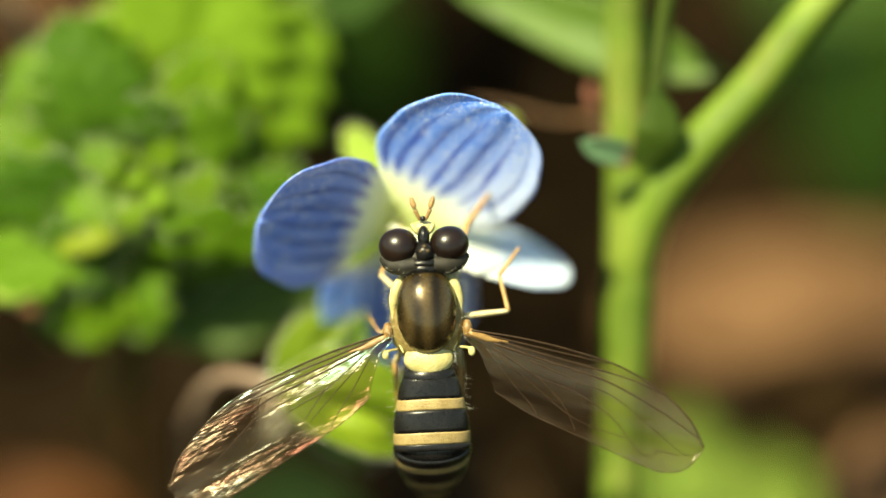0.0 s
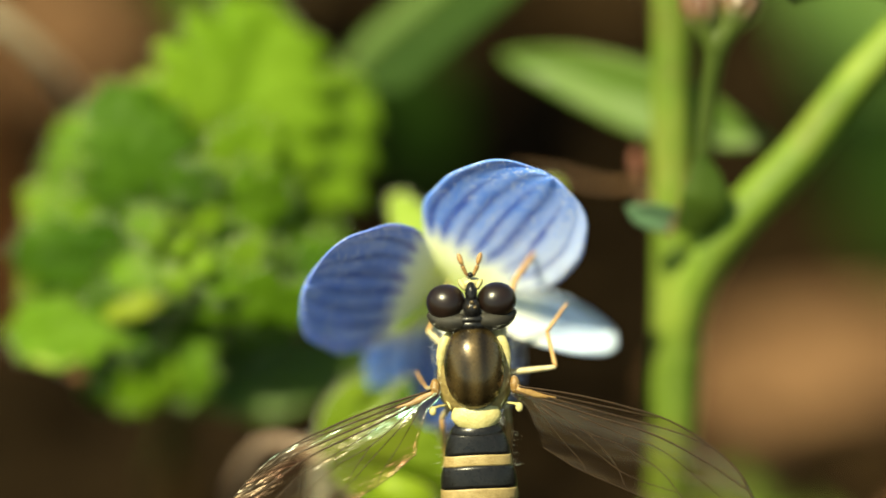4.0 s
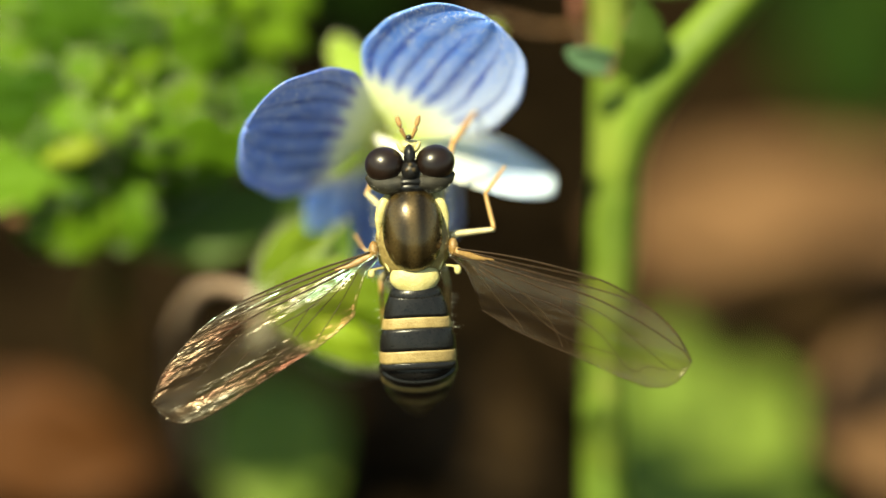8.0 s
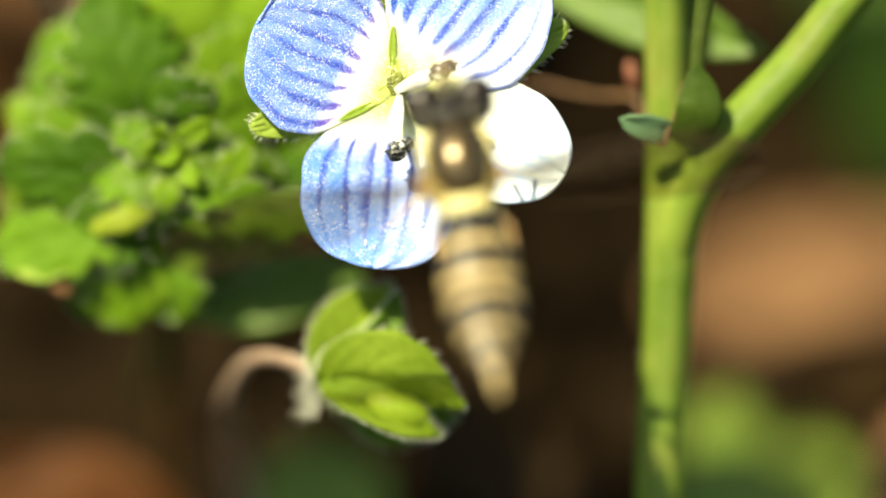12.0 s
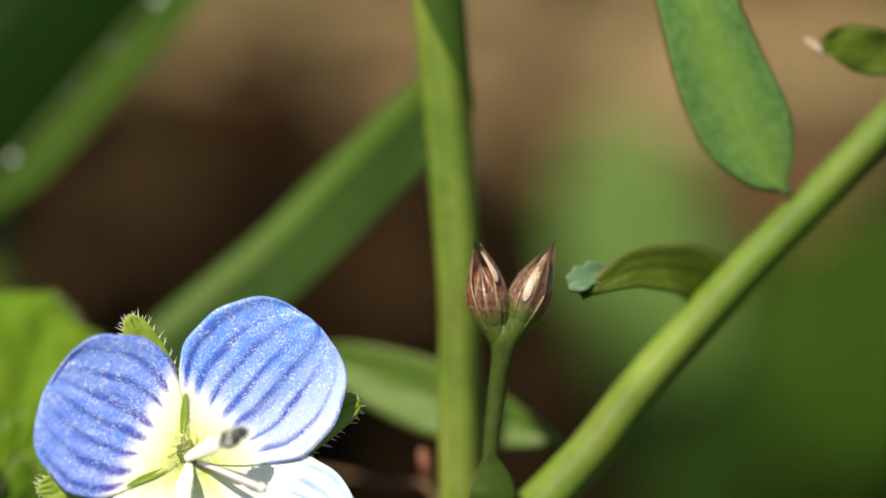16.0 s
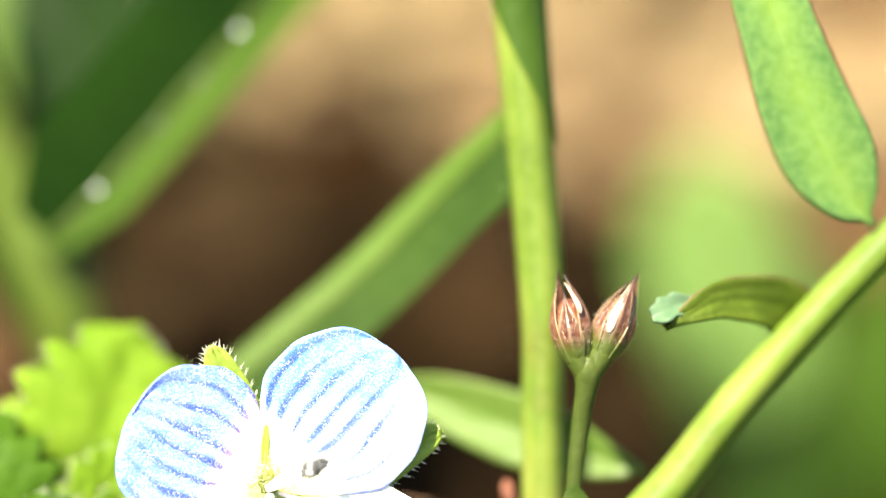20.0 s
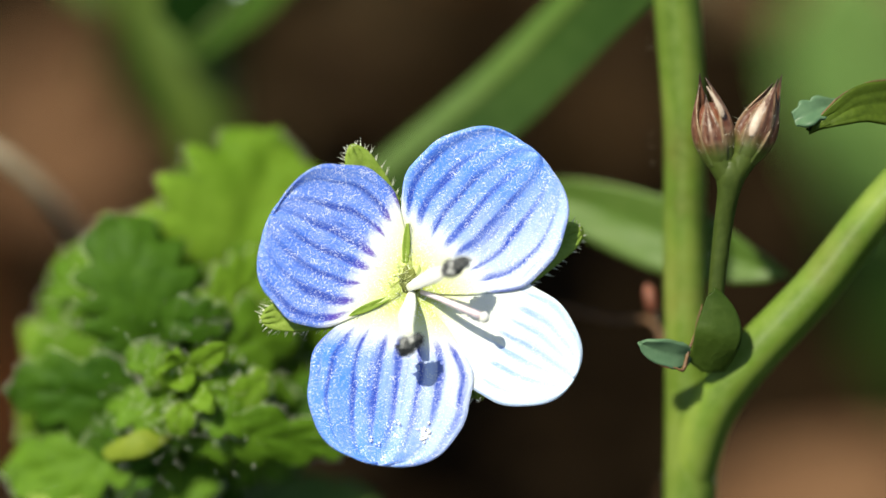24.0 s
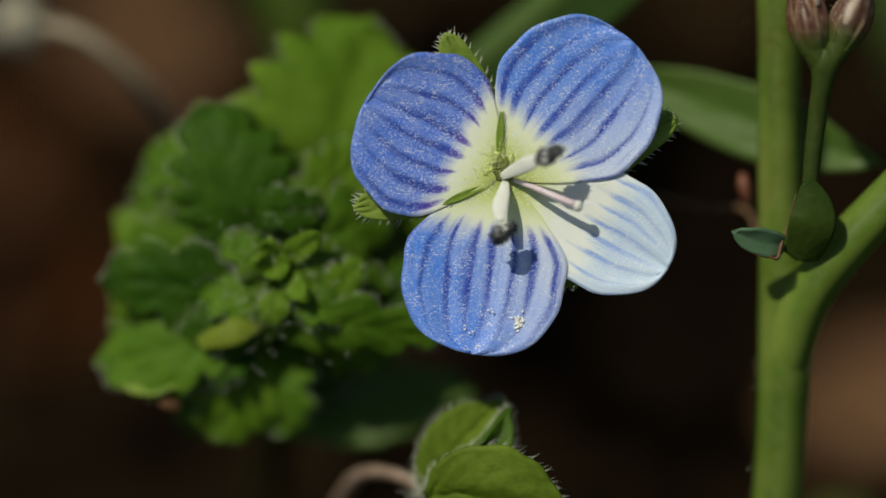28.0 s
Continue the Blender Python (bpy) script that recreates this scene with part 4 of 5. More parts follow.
# ---- the leafy shoot: scalloped, hairy leaves in a tuft
def shoot():
    org = at(440, 1250, ground_w(1250))
    ob = thing("leafy_shoot", org, "hairy bright green leafy shoot with scalloped leaves", "plant")
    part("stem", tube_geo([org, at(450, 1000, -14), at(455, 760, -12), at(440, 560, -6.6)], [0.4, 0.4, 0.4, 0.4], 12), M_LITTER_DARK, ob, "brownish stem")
    leaves = (
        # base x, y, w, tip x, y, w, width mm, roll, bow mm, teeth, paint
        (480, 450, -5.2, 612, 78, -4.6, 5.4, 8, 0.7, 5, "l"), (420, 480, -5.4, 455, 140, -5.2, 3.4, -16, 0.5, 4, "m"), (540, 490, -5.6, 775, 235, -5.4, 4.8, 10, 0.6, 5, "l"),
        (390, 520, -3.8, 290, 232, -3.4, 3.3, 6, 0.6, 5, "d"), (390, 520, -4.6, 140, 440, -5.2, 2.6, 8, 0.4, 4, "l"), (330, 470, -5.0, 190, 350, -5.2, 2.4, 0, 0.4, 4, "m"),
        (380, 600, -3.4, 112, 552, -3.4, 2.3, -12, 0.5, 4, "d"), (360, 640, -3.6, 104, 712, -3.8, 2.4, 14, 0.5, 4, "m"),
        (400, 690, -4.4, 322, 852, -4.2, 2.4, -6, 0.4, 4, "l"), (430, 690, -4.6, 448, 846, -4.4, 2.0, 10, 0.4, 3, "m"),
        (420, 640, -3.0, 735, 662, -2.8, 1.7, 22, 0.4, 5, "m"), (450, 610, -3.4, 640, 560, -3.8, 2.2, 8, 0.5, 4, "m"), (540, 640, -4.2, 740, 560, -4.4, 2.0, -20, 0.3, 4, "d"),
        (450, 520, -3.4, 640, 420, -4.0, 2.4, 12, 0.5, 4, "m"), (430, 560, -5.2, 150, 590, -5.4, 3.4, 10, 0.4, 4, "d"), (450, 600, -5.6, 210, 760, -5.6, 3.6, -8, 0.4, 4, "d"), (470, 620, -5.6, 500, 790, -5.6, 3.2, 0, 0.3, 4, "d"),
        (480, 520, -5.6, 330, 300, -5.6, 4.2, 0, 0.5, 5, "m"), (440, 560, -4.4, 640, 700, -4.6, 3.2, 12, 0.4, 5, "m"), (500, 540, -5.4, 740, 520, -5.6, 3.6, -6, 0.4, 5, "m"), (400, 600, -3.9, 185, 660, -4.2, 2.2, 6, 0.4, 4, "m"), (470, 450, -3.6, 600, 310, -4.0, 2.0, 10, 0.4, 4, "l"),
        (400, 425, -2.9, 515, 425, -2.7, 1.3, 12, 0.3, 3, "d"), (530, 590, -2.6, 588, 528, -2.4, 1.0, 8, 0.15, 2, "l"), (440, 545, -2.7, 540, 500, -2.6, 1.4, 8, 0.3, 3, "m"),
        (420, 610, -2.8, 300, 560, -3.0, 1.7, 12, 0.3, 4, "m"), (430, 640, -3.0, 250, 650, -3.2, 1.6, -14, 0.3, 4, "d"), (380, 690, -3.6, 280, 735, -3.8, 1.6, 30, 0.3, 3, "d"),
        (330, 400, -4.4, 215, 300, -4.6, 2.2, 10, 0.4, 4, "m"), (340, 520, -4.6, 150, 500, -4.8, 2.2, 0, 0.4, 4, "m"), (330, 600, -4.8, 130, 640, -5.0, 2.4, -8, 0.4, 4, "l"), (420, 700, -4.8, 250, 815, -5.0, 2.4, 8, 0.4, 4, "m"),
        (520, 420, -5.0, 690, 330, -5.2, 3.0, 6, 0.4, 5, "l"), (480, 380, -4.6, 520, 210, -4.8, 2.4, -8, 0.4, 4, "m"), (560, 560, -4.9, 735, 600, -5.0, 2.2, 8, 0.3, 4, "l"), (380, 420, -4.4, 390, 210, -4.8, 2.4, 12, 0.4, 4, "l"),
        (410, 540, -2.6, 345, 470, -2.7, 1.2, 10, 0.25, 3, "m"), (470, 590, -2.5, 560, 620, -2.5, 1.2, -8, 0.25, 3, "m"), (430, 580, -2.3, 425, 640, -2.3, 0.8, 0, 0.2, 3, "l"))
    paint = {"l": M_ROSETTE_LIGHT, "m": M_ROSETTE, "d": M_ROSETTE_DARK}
    for k, (x0, y0, w0, x1, y1, w1, wid, roll, bow, teeth, p) in enumerate(leaves):
        x0, y0, x1, y1 = 442 + (x0 - 430) * 0.97, 596 + (y0 - 600) * 0.96, 442 + (x1 - 430) * 0.97, 596 + (y1 - 600) * 0.96
        nu, nv = (64, 19) if wid > 1.5 else (36, 13)
        turn = 12 * math.sin(k * 2.4)
        axis = [(x0 + (x1 - x0) * f - (y1 - y0) * math.sin(math.pi * f) * turn / 250, y0 + (y1 - y0) * f + (x1 - x0) * math.sin(math.pi * f) * turn / 250, w0 + 0.1 + (w1 - w0) * f + bow * math.sin(math.pi * min(f * 1.1, 1))) for f in (0, 0.2, 0.4, 0.6, 0.8, 0.92, 1)]
        g = strip_geo(axis, [wid * q for q in (0.35, 0.86, 1.0, 0.95, 0.72, 0.44, 0.14)], roll, 0.1, -0.14, teeth, 0.5, 0.08, 0.13 / max(wid, 1.4), 0.05 / max(wid, 1.4), 0.14, nu, nv, 60 + k)
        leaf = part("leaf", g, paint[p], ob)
        grid = g[0][: nu * nv].reshape(nu, nv, 3)
        hairs = rim_hairs(g, nu, nv, 0.22, 0.011, 1)
        roots = [grid[RNG.randrange(3, nu - 2), RNG.randrange(1, nv - 1)] for _ in range(int(75 * wid))]
        top = hair_geo(roots, [(RNG.uniform(-0.6, 0.6), RNG.uniform(-0.5, 0.7), 1) for _ in roots], 0.26, 0.009, RNG)
        part("leaf_hairs", join(hairs, top), M_HAIR, leaf, "", "stuff")
    part("yellowed_leaf", strip_geo([(306, 668, -2.6), (348, 654, -2.2), (384, 642, -2.2), (420, 632, -2.6)], [0.3, 0.7, 0.65, 0.15], -6, 0.05, -0.2, 3, 0.15, 0.06, nu=26, nv=11, seed=90), M_YELLOW_LEAF, ob, "yellowed leaf")
    part("blighted_leaf", leaf_geo(at(310, 735, -3.4), at(168, 742, -3.2), 1.2, 0.95, 40, 0.4, -0.05, 3, 0.15, 0.2, 4, 0.12, 28, 13, 91), M_STEM, ob, "pale leaf with a brown blight spot")
    part("blight_spot", ball_geo(at(254, 776, -3.0), (0.36, 0.2, 0.12), 14, 8, Matrix.Rotation(-0.3, 4, "Z")), M_LITTER, ob, "brown blight spot")
    for k, (x, y) in enumerate(((430, 480), (470, 520), (400, 520), (445, 555), (500, 590), (520, 470))):
        part("young_leaf", leaf_geo(at(440, 530, -2.3), at(x, y, -1.6), 0.8, 1, 6 * k - 15, 0.12, 0.05, 3, 0.2, 0.1, 3, 0.12, 20, 11, 100 + k), M_ROSETTE_LIGHT, ob)

    roots = [at(RNG.gauss(430, 60), RNG.gauss(560, 60), -1.9 + RNG.uniform(-0.5, 0.3)) for _ in range(260)]
    part("heart_hairs", hair_geo(roots, [(RNG.uniform(-1, 1), RNG.uniform(-0.8, 1), 0.8) for _ in roots], 0.4, 0.009, RNG), M_HAIR, ob, "", "stuff")


shoot()


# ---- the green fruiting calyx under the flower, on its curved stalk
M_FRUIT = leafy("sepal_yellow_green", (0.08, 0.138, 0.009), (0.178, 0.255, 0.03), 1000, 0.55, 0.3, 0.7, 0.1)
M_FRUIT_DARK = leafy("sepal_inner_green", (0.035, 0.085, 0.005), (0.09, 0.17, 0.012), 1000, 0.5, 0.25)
M_STALK = plain("pinkish_stalk", (0.2, 0.13, 0.09), (0.34, 0.25, 0.19), 1500, 0.5, thin=0.2)


def fruit():
    org = at(600, 1250, ground_w(1250))
    ob = thing("fruiting_calyx", org, "bright green folded calyx on a curved pale stalk", "seed head")
    part("stalk", tube_geo([at(600, 1250, ground_w(1250)), at(560, 1060, -14), at(548, 975, -7), at(586, 905, -4.2), at(646, 898, -2.8), at(716, 930, -1.8)], [0.25, 0.25, 0.24, 0.24, 0.22, 0.26], 9), M_STALK, ob, "pale pinkish curved stalk")
    # two keeled sepals behind, two before, round a swollen pod; the tips point apart
    for k, (axis, wid, roll, fold, mat) in enumerate((
            ([(708, 931, -1.8), (744, 881, -1.8), (788, 829, -1.9), (843, 769, -2.2)], (0.6, 1.7, 1.75, 0.15), -24, 0.45, M_FRUIT),
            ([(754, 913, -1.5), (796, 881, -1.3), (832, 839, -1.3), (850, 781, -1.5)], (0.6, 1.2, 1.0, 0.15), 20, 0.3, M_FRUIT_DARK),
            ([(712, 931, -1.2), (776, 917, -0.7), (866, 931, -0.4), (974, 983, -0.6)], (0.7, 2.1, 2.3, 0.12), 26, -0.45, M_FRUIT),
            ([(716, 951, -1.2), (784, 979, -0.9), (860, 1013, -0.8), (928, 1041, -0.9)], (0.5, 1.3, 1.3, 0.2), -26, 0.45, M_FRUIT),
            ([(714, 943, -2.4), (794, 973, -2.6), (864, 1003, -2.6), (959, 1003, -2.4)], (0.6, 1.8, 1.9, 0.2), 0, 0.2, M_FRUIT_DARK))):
        g = strip_geo(axis, wid, roll, fold, 0.15, 6, 0.06, 0.04, 0.06, 0.02, 0.14, 40, 15, 120 + k)
        sep = part("sepal", g, mat, ob)
        part("sepal_hairs", rim_hairs(g, 40, 15, 0.3, 0.011), M_HAIR, sep, "", "stuff")
    part("seed_pod", ball_geo(at(852, 990, -0.9), (1.05, 0.6, 0.55), 22, 14, Matrix.Rotation(-0.35, 4, "Z")), M_YELLOWED, ob, "yellow-green swollen seed pod")
    roots = [at(704 + RNG.uniform(-14, 14), 943 + RNG.uniform(-40, 60), -1.6) for _ in range(110)]
    part("base_hairs", hair_geo(roots, [(-1 + RNG.uniform(-0.5, 0.5), RNG.uniform(-1.2, 0.8), RNG.uniform(-0.3, 0.6)) for _ in roots], 0.7, 0.012, RNG), M_HAIR, ob, "", "stuff")


fruit()


# ---- fluffy dry head on its bent stalk, far to one side
def dry_head():
    org = at(330, 700, ground_w(700))
    ob = thing("dry_seed_head", org, "pale dry seed head on a thin bent stalk", "seed head")
    part("stalk", tube_geo([org, at(320, 420, -14), at(262, 290, -11), at(200, 205, -9), at(110, 128, -8), at(20, 100, -8)], [0.22, 0.24, 0.26, 0.26, 0.25, 0.22], 8), M_STALK_PALE, ob)
    roots = [at(-12, 100, -8) + Vector([RNG.gauss(0, 0.0004) for _ in "xyz"]) for _ in range(160)]
    part("head", ball_geo(at(-14, 98, -8), (0.55, 0.65, 0.5), 14, 10), M_STALK_PALE, ob)
    part("bristles", hair_geo(roots, [(RNG.uniform(-1, 0.6), RNG.uniform(-1, 1), RNG.uniform(-0.5, 1)) for _ in roots], 1.1, 0.02, RNG), M_HAIR, ob, "", "stuff")


dry_head()


# ---- the blue flower
FLOWER = at(842, 362, 0)


def petal(x, y, angle, length, width, bulge, lift, cup, curl, material, label, seed, w0=0.0, skew=0.0):
    """A petal: base on the plan, angle (degrees, anticlockwise from the right), length and width in mm, lift of its tip, cup across, curl of its rim."""
    b = at(x, y, w0)
    d = Vector((math.cos(radians(angle)), math.sin(radians(angle)), 0))
    p = Vector((d.y, -d.x, 0))
    ph = np.random.RandomState(seed).uniform(0, 6.28, 5)

    def fn(S, T):
        q = S ** bulge
        half = np.sqrt(np.clip(1 - (2 * q - 1) ** 2, 0, 1)) ** 0.8
        half = half * (1 - 0.32 * np.exp(-(S / 0.24) ** 2))
        half = half * (1 + 0.02 * np.sin(11 * S + ph[0]) + 0.014 * np.sin(23 * S + ph[1]))
        across = width / 2 * half * T + skew * S * S
        along = length * S * (1 - 0.04 * np.abs(T) ** 2 * (1 - S))
        z = lift * S ** 2.6 + cup * (half * T) ** 2 * S - curl * S ** 5
        z = z + 0.05 * np.sin(4.2 * T + ph[3]) * S + 0.03 * np.sin(12 * T + ph[4]) * S ** 2
        return tuple((b[i] + (d[i] * along + p[i] * across) / 1000) if i < 2 else b[2] + z / 1000 for i in range(3))
    v, f, u = sheet_geo(fn, 46, 35, 0.00005)
    return part("petal", (v, [q[::-1] for q in f], u), material, flower, label)


flower = thing("speedwell_flower", FLOWER, "blue four-petalled speedwell flower with a white throat", "flower")
petal_bent = petal(860, 372, -30, 5.3, 3.6, 1.15, 0.3, 0.14, 0.05, M_PETAL_RIGHT, "narrow petal, nearly white", 4, -0.02)
petal_top = petal(850, 366, 46, 5.35, 5.0, 1.3, 0.4, 0.34, 0.0, M_PETAL_TOP, "broad blue petal with darker streaks", 1, 0.02)
petal_low = petal(838, 374, 261, 5.2, 4.9, 1.25, 0.3, 0.25, 0.0, M_PETAL_LOW, "blue petal with darker streaks and pollen grains", 3, 0.03)
petal_left = petal(842, 364, 153, 4.5, 5.0, 1.25, 0.35, 0.36, 0.0, M_PETAL_LEFT, "violet-blue petal with purple marks at its base", 2, 0.05)
part("throat", ball_geo(at(843, 363, -0.3), (0.6, 0.6, 0.4), 30, 20, fn=lambda a, b, c: 1 + 0.06 * noise.noise((a * 4, b * 4, c * 4))), M_THROAT, flower)
sepals = []
for x0, y0, x1, y1, w1, wid in ((838, 330, 744, 120, 0.0, 1.35), (880, 392, 1150, 268, -0.1, 1.75), (820, 380, 584, 427, -0.05, 1.4), (880, 400, 972, 566, -0.2, 1.3)):
    g = leaf_geo(at(x0, y0, -0.85), at(x1, y1, w1), wid, 0.85, 0, 0.06, -0.03, 0, 0, 0.03, 4, 0.08, 40, 13, int(x1))
    sepal = part("sepal", g, M_SEPAL, flower, "hairy green sepal")
    sepals.append((sepal, math.degrees(math.atan2(y0 - y1, x1 - x0))))
    part("sepal_hairs", rim_hairs(g, 40, 13, 0.26, 0.022, 2), M_HAIR, sepal, "", "stuff")
# Strips over the petal joints, fitted to the view, stand for sepals behind.
for x0, y0, x1, y1 in ((838, 336, 842, 258), (812, 388, 738, 420)):
    g = leaf_geo(at(x0, y0, 0.04), at(x1, y1, 0.07), 0.24, 0.9, 0, 0.2, 0.02, 0, 0, 0.05, 0, 0.05, 24, 7, int(x0))
    strip = part("sepal", g, M_SEPAL, flower, "pale green hairy strip over the petals' joint, standing for a sepal")
    part("sepal_hairs", rim_hairs(g, 24, 7, 0.14, 0.014), M_HAIR, strip, "", "stuff")
stamens = []
for pts, tip, ang in (([(840, 372, 0.1), (866, 359, 0.65), (892, 347, 1.15), (914, 338, 1.4)], (930, 331, 1.5), 25), ([(850, 378, 0.1), (846, 400, 0.6), (840, 424, 0.95), (842, 450, 1.15)], (848, 470, 1.2), 30)):
    fil = part("filament", tube_geo([at(*p) for p in pts], [0.1, 0.19, 0.23, 0.12], 14, 6, flat=0.3), M_WHITE, flower)
    stamens.append(fil)
    turn = Matrix.Rotation(radians(ang), 4, "Z")
    part("anther", join(ball_geo(at(tip[0] - 6, tip[1] + 3, tip[2]), (0.32, 0.25, 0.22), 22, 14, turn, lambda a, b, c: 1 + 0.55 * noise.noise((a * 3 + ang, b * 3, c * 3)) + 0.3 * noise.noise((a * 8 + ang, b * 8, c * 8))),
                        ball_geo(at(tip[0] + 8, tip[1] - 4, tip[2] - 0.05), (0.27, 0.18, 0.16), 22, 14, turn, lambda a, b, c: 1 + 0.55 * noise.noise((a * 3.4, b * 3 + ang, c * 3)) + 0.35 * noise.noise((a * 9, b * 9 + ang, c * 9)))), M_ANTHER, fil, "dark shrivelled anther")
style = part("style", tube_geo([at(866, 378, 0.1), at(895, 388, 0.5), at(935, 405, 0.8), at(974, 421, 0.95)], [0.06, 0.08, 0.1, 0.11], 12), M_STYLE, flower)
part("stigma", ball_geo(at(978, 423, 0.95), (0.16, 0.17, 0.15), 12, 8), M_WHITE, style)
roots = [at(843 + RNG.gauss(0, 22), 352 + RNG.gauss(0, 22), 0.12 + RNG.uniform(0, 0.1)) for _ in range(110)]
# Flat olive lens; the depth of the throat is put into its dark tone.
part("throat_pit_lens", ball_geo(at(845, 357, 0.06), (0.3, 0.4, 0.12), 24, 14, Matrix.Rotation(0.4, 4, "Z"), lambda a, b, c: 1 + 0.5 * noise.noise((a * 3, b * 3, 5))), M_PIT, flower, "olive-green lens in the throat, its dark tone standing for depth")
for k in range(5):
    a = k * 1.27 + 0.4
    q = at(845 + (18 + 4 * (k % 3)) * math.cos(a), 357 + (24 + 5 * (k % 2)) * math.sin(a), 0.06)
    part("throat_lobe", ball_geo(q, (0.16 + 0.04 * (k % 3), 0.09, 0.07), 14, 8, Matrix.Rotation(-a + 0.5, 4, "Z"), lambda x, y, z, k=k: 1 + 0.4 * noise.noise((x * 2 + k, y * 2, z * 2))), M_THROAT, flower)
part("throat_hairs", hair_geo(roots, [(RNG.uniform(-1, 1), RNG.uniform(-1, 1), 0.7) for _ in roots], 0.2, 0.012, RNG), M_THROAT_HAIR, flower, "", "stuff")
grains = [ball_geo(at(874 + RNG.gauss(0, 6), 630 + RNG.gauss(0, 8), 0.3 + RNG.uniform(0, 0.06)), [RNG.uniform(0.02, 0.055), RNG.uniform(0.02, 0.06), 0.03], 7, 5) for _ in range(44)]
grains += [ball_geo(at(x + RNG.gauss(0, 4), y + RNG.gauss(0, 3), 0.36), [RNG.uniform(0.02, 0.045), RNG.uniform(0.02, 0.045), 0.025], 7, 5) for x, y in ((800, 670), (802, 676), (790, 652), (826, 610), (822, 612), (782, 640)) for _ in range(3)]
part("pollen_grains", join(*grains), M_POLLEN, flower, "", "stuff")
part("flower_stalk", tube_geo([at(842, 364, -0.3), at(838, 372, -1.6), at(800, 420, -4.2), at(700, 520, -6)], [0.3, 0.17, 0.16, 0.18], 9), M_STEM_DULL, flower)


# ---- the hoverfly; its own axes: x to its right, y towards its head, z up from its back; origin at the scutellum, in mm
def mm(x, y, z):
    return (x / 1000, y / 1000, z / 1000)


def bronze():
    n = Nodes("bronze_shield")
    v = n.coords()
    sep = n.node("ShaderNodeSeparateXYZ", i0=v)
    stripe = n.calc("COSINE", n.calc("MULTIPLY", sep.outputs[0], 11000.0))
    col = n.ramp(n.calc("MULTIPLY_ADD", n.noise(v, 900, 3), 0.4, n.calc("MULTIPLY_ADD", stripe, 0.2, 0.3)), (0.3, (0.02, 0.013, 0.005)), (0.75, (0.1, 0.066, 0.025)))
    return n.surface(col, n.ramp(n.noise(v, 9000, 2), (0.3, 0.24), (0.7, 0.34)), n.bump(n.noise(v, 12000, 2), 0.3, 0.00002), 0.6, 0.6, 0.3, coat_rough=0.12)


def wing_skin():
    """Clear membrane: mostly see-through, with a thin iridescent gloss."""
    n = Nodes("wing_membrane")
    v = n.coords()
    stretch = n.node("ShaderNodeVectorMath", i0=v, i1=(0.16, 1.0, 1.0))
    stretch.operation = "MULTIPLY"
    wrinkle = n.noise(stretch.outputs[0], 2600, 3)
    gloss = n.node("ShaderNodeBsdfPrincipled")
    gloss.inputs["Base Color"].default_value = (0.08, 0.056, 0.034, 1)
    hue = n.noise(stretch.outputs[0], 1000, 3)
    n.plug(gloss.inputs["Specular Tint"], n.ramp(hue, (0.36, (1.0, 0.42, 0.34)), (0.45, (1.0, 0.74, 0.55)), (0.52, (1.0, 0.97, 0.88)), (0.62, (0.36, 0.92, 0.82))))
    gloss.inputs["Roughness"].default_value = 0.2
    gloss.inputs["Specular IOR Level"].default_value = 1.0
    n.plug(gloss.inputs["Normal"], n.bump(wrinkle, 0.8, 0.00012))
    clear = n.node("ShaderNodeBsdfTransparent")
    clear.inputs[0].default_value = (0.74, 0.67, 0.57, 1)
    mix = n.node("ShaderNodeMixShader")
    n.plug(mix.inputs[0], n.ramp(n.noise(stretch.outputs[0], 1100, 3), (0.42, 0.06), (0.66, 0.44)))
    n.plug(mix.inputs[1], clear.outputs[0]), n.plug(mix.inputs[2], gloss.outputs[0])
    n.plug(n.out.inputs[0], mix.outputs[0])
    return n.mat


def eye_paint():
    n = Nodes("compound_eye")
    v = n.coords()
    facets = n.cells(v, 24000)
    col = n.ramp(n.noise(v, 900, 2), (0.35, (0.005, 0.003, 0.002)), (0.7, (0.015, 0.008, 0.006)))
    return n.surface(col, 0.3, n.bump(facets, 0.2, 0.00001), spec=0.4)


M_BRONZE, M_WING, M_EYE = bronze(), wing_skin(), eye_paint()
M_CREAM = plain("cream_yellow", (0.4, 0.34, 0.13), (0.56, 0.5, 0.24), 2500, 0.4, 0.4, thin=0.1)
M_SIDE = plain("thorax_yellow", (0.11, 0.07, 0.02), (0.34, 0.26, 0.1), 2500, 0.45, 0.6)
M_BAND = plain("band_yellow", (0.21, 0.145, 0.055), (0.35, 0.26, 0.115), 2500, 0.42, 0.4)
M_AMBER = plain("amber_leg", (0.38, 0.2, 0.065), (0.56, 0.36, 0.16), 2500, 0.4, 0.3, thin=0.15)
M_LEG = plain("cream_leg", (0.46, 0.38, 0.2), (0.62, 0.54, 0.33), 2500, 0.4, 0.3, thin=0.15)
M_BLACK = plain("black_cuticle", (0.004, 0.004, 0.004), (0.012, 0.011, 0.011), 1800, 0.3, 0.12, 0.3, 0.05)
M_HEAD_RIM = plain("dusty_black", (0.006, 0.0055, 0.004), (0.03, 0.026, 0.018), 4000, 0.5, 0.5, 0.3)
M_ANTENNA = plain("antenna_brown", (0.2, 0.1, 0.03), (0.42, 0.25, 0.1), 5000, 0.45, 0.3)
M_DUST = plain("grey_dusting", (0.012, 0.012, 0.008), (0.05, 0.046, 0.032), 4000, 0.6, 0.5)
M_ROOT = plain("wing_root_brown", (0.14, 0.07, 0.02), (0.3, 0.18, 0.06), 2500, 0.45)
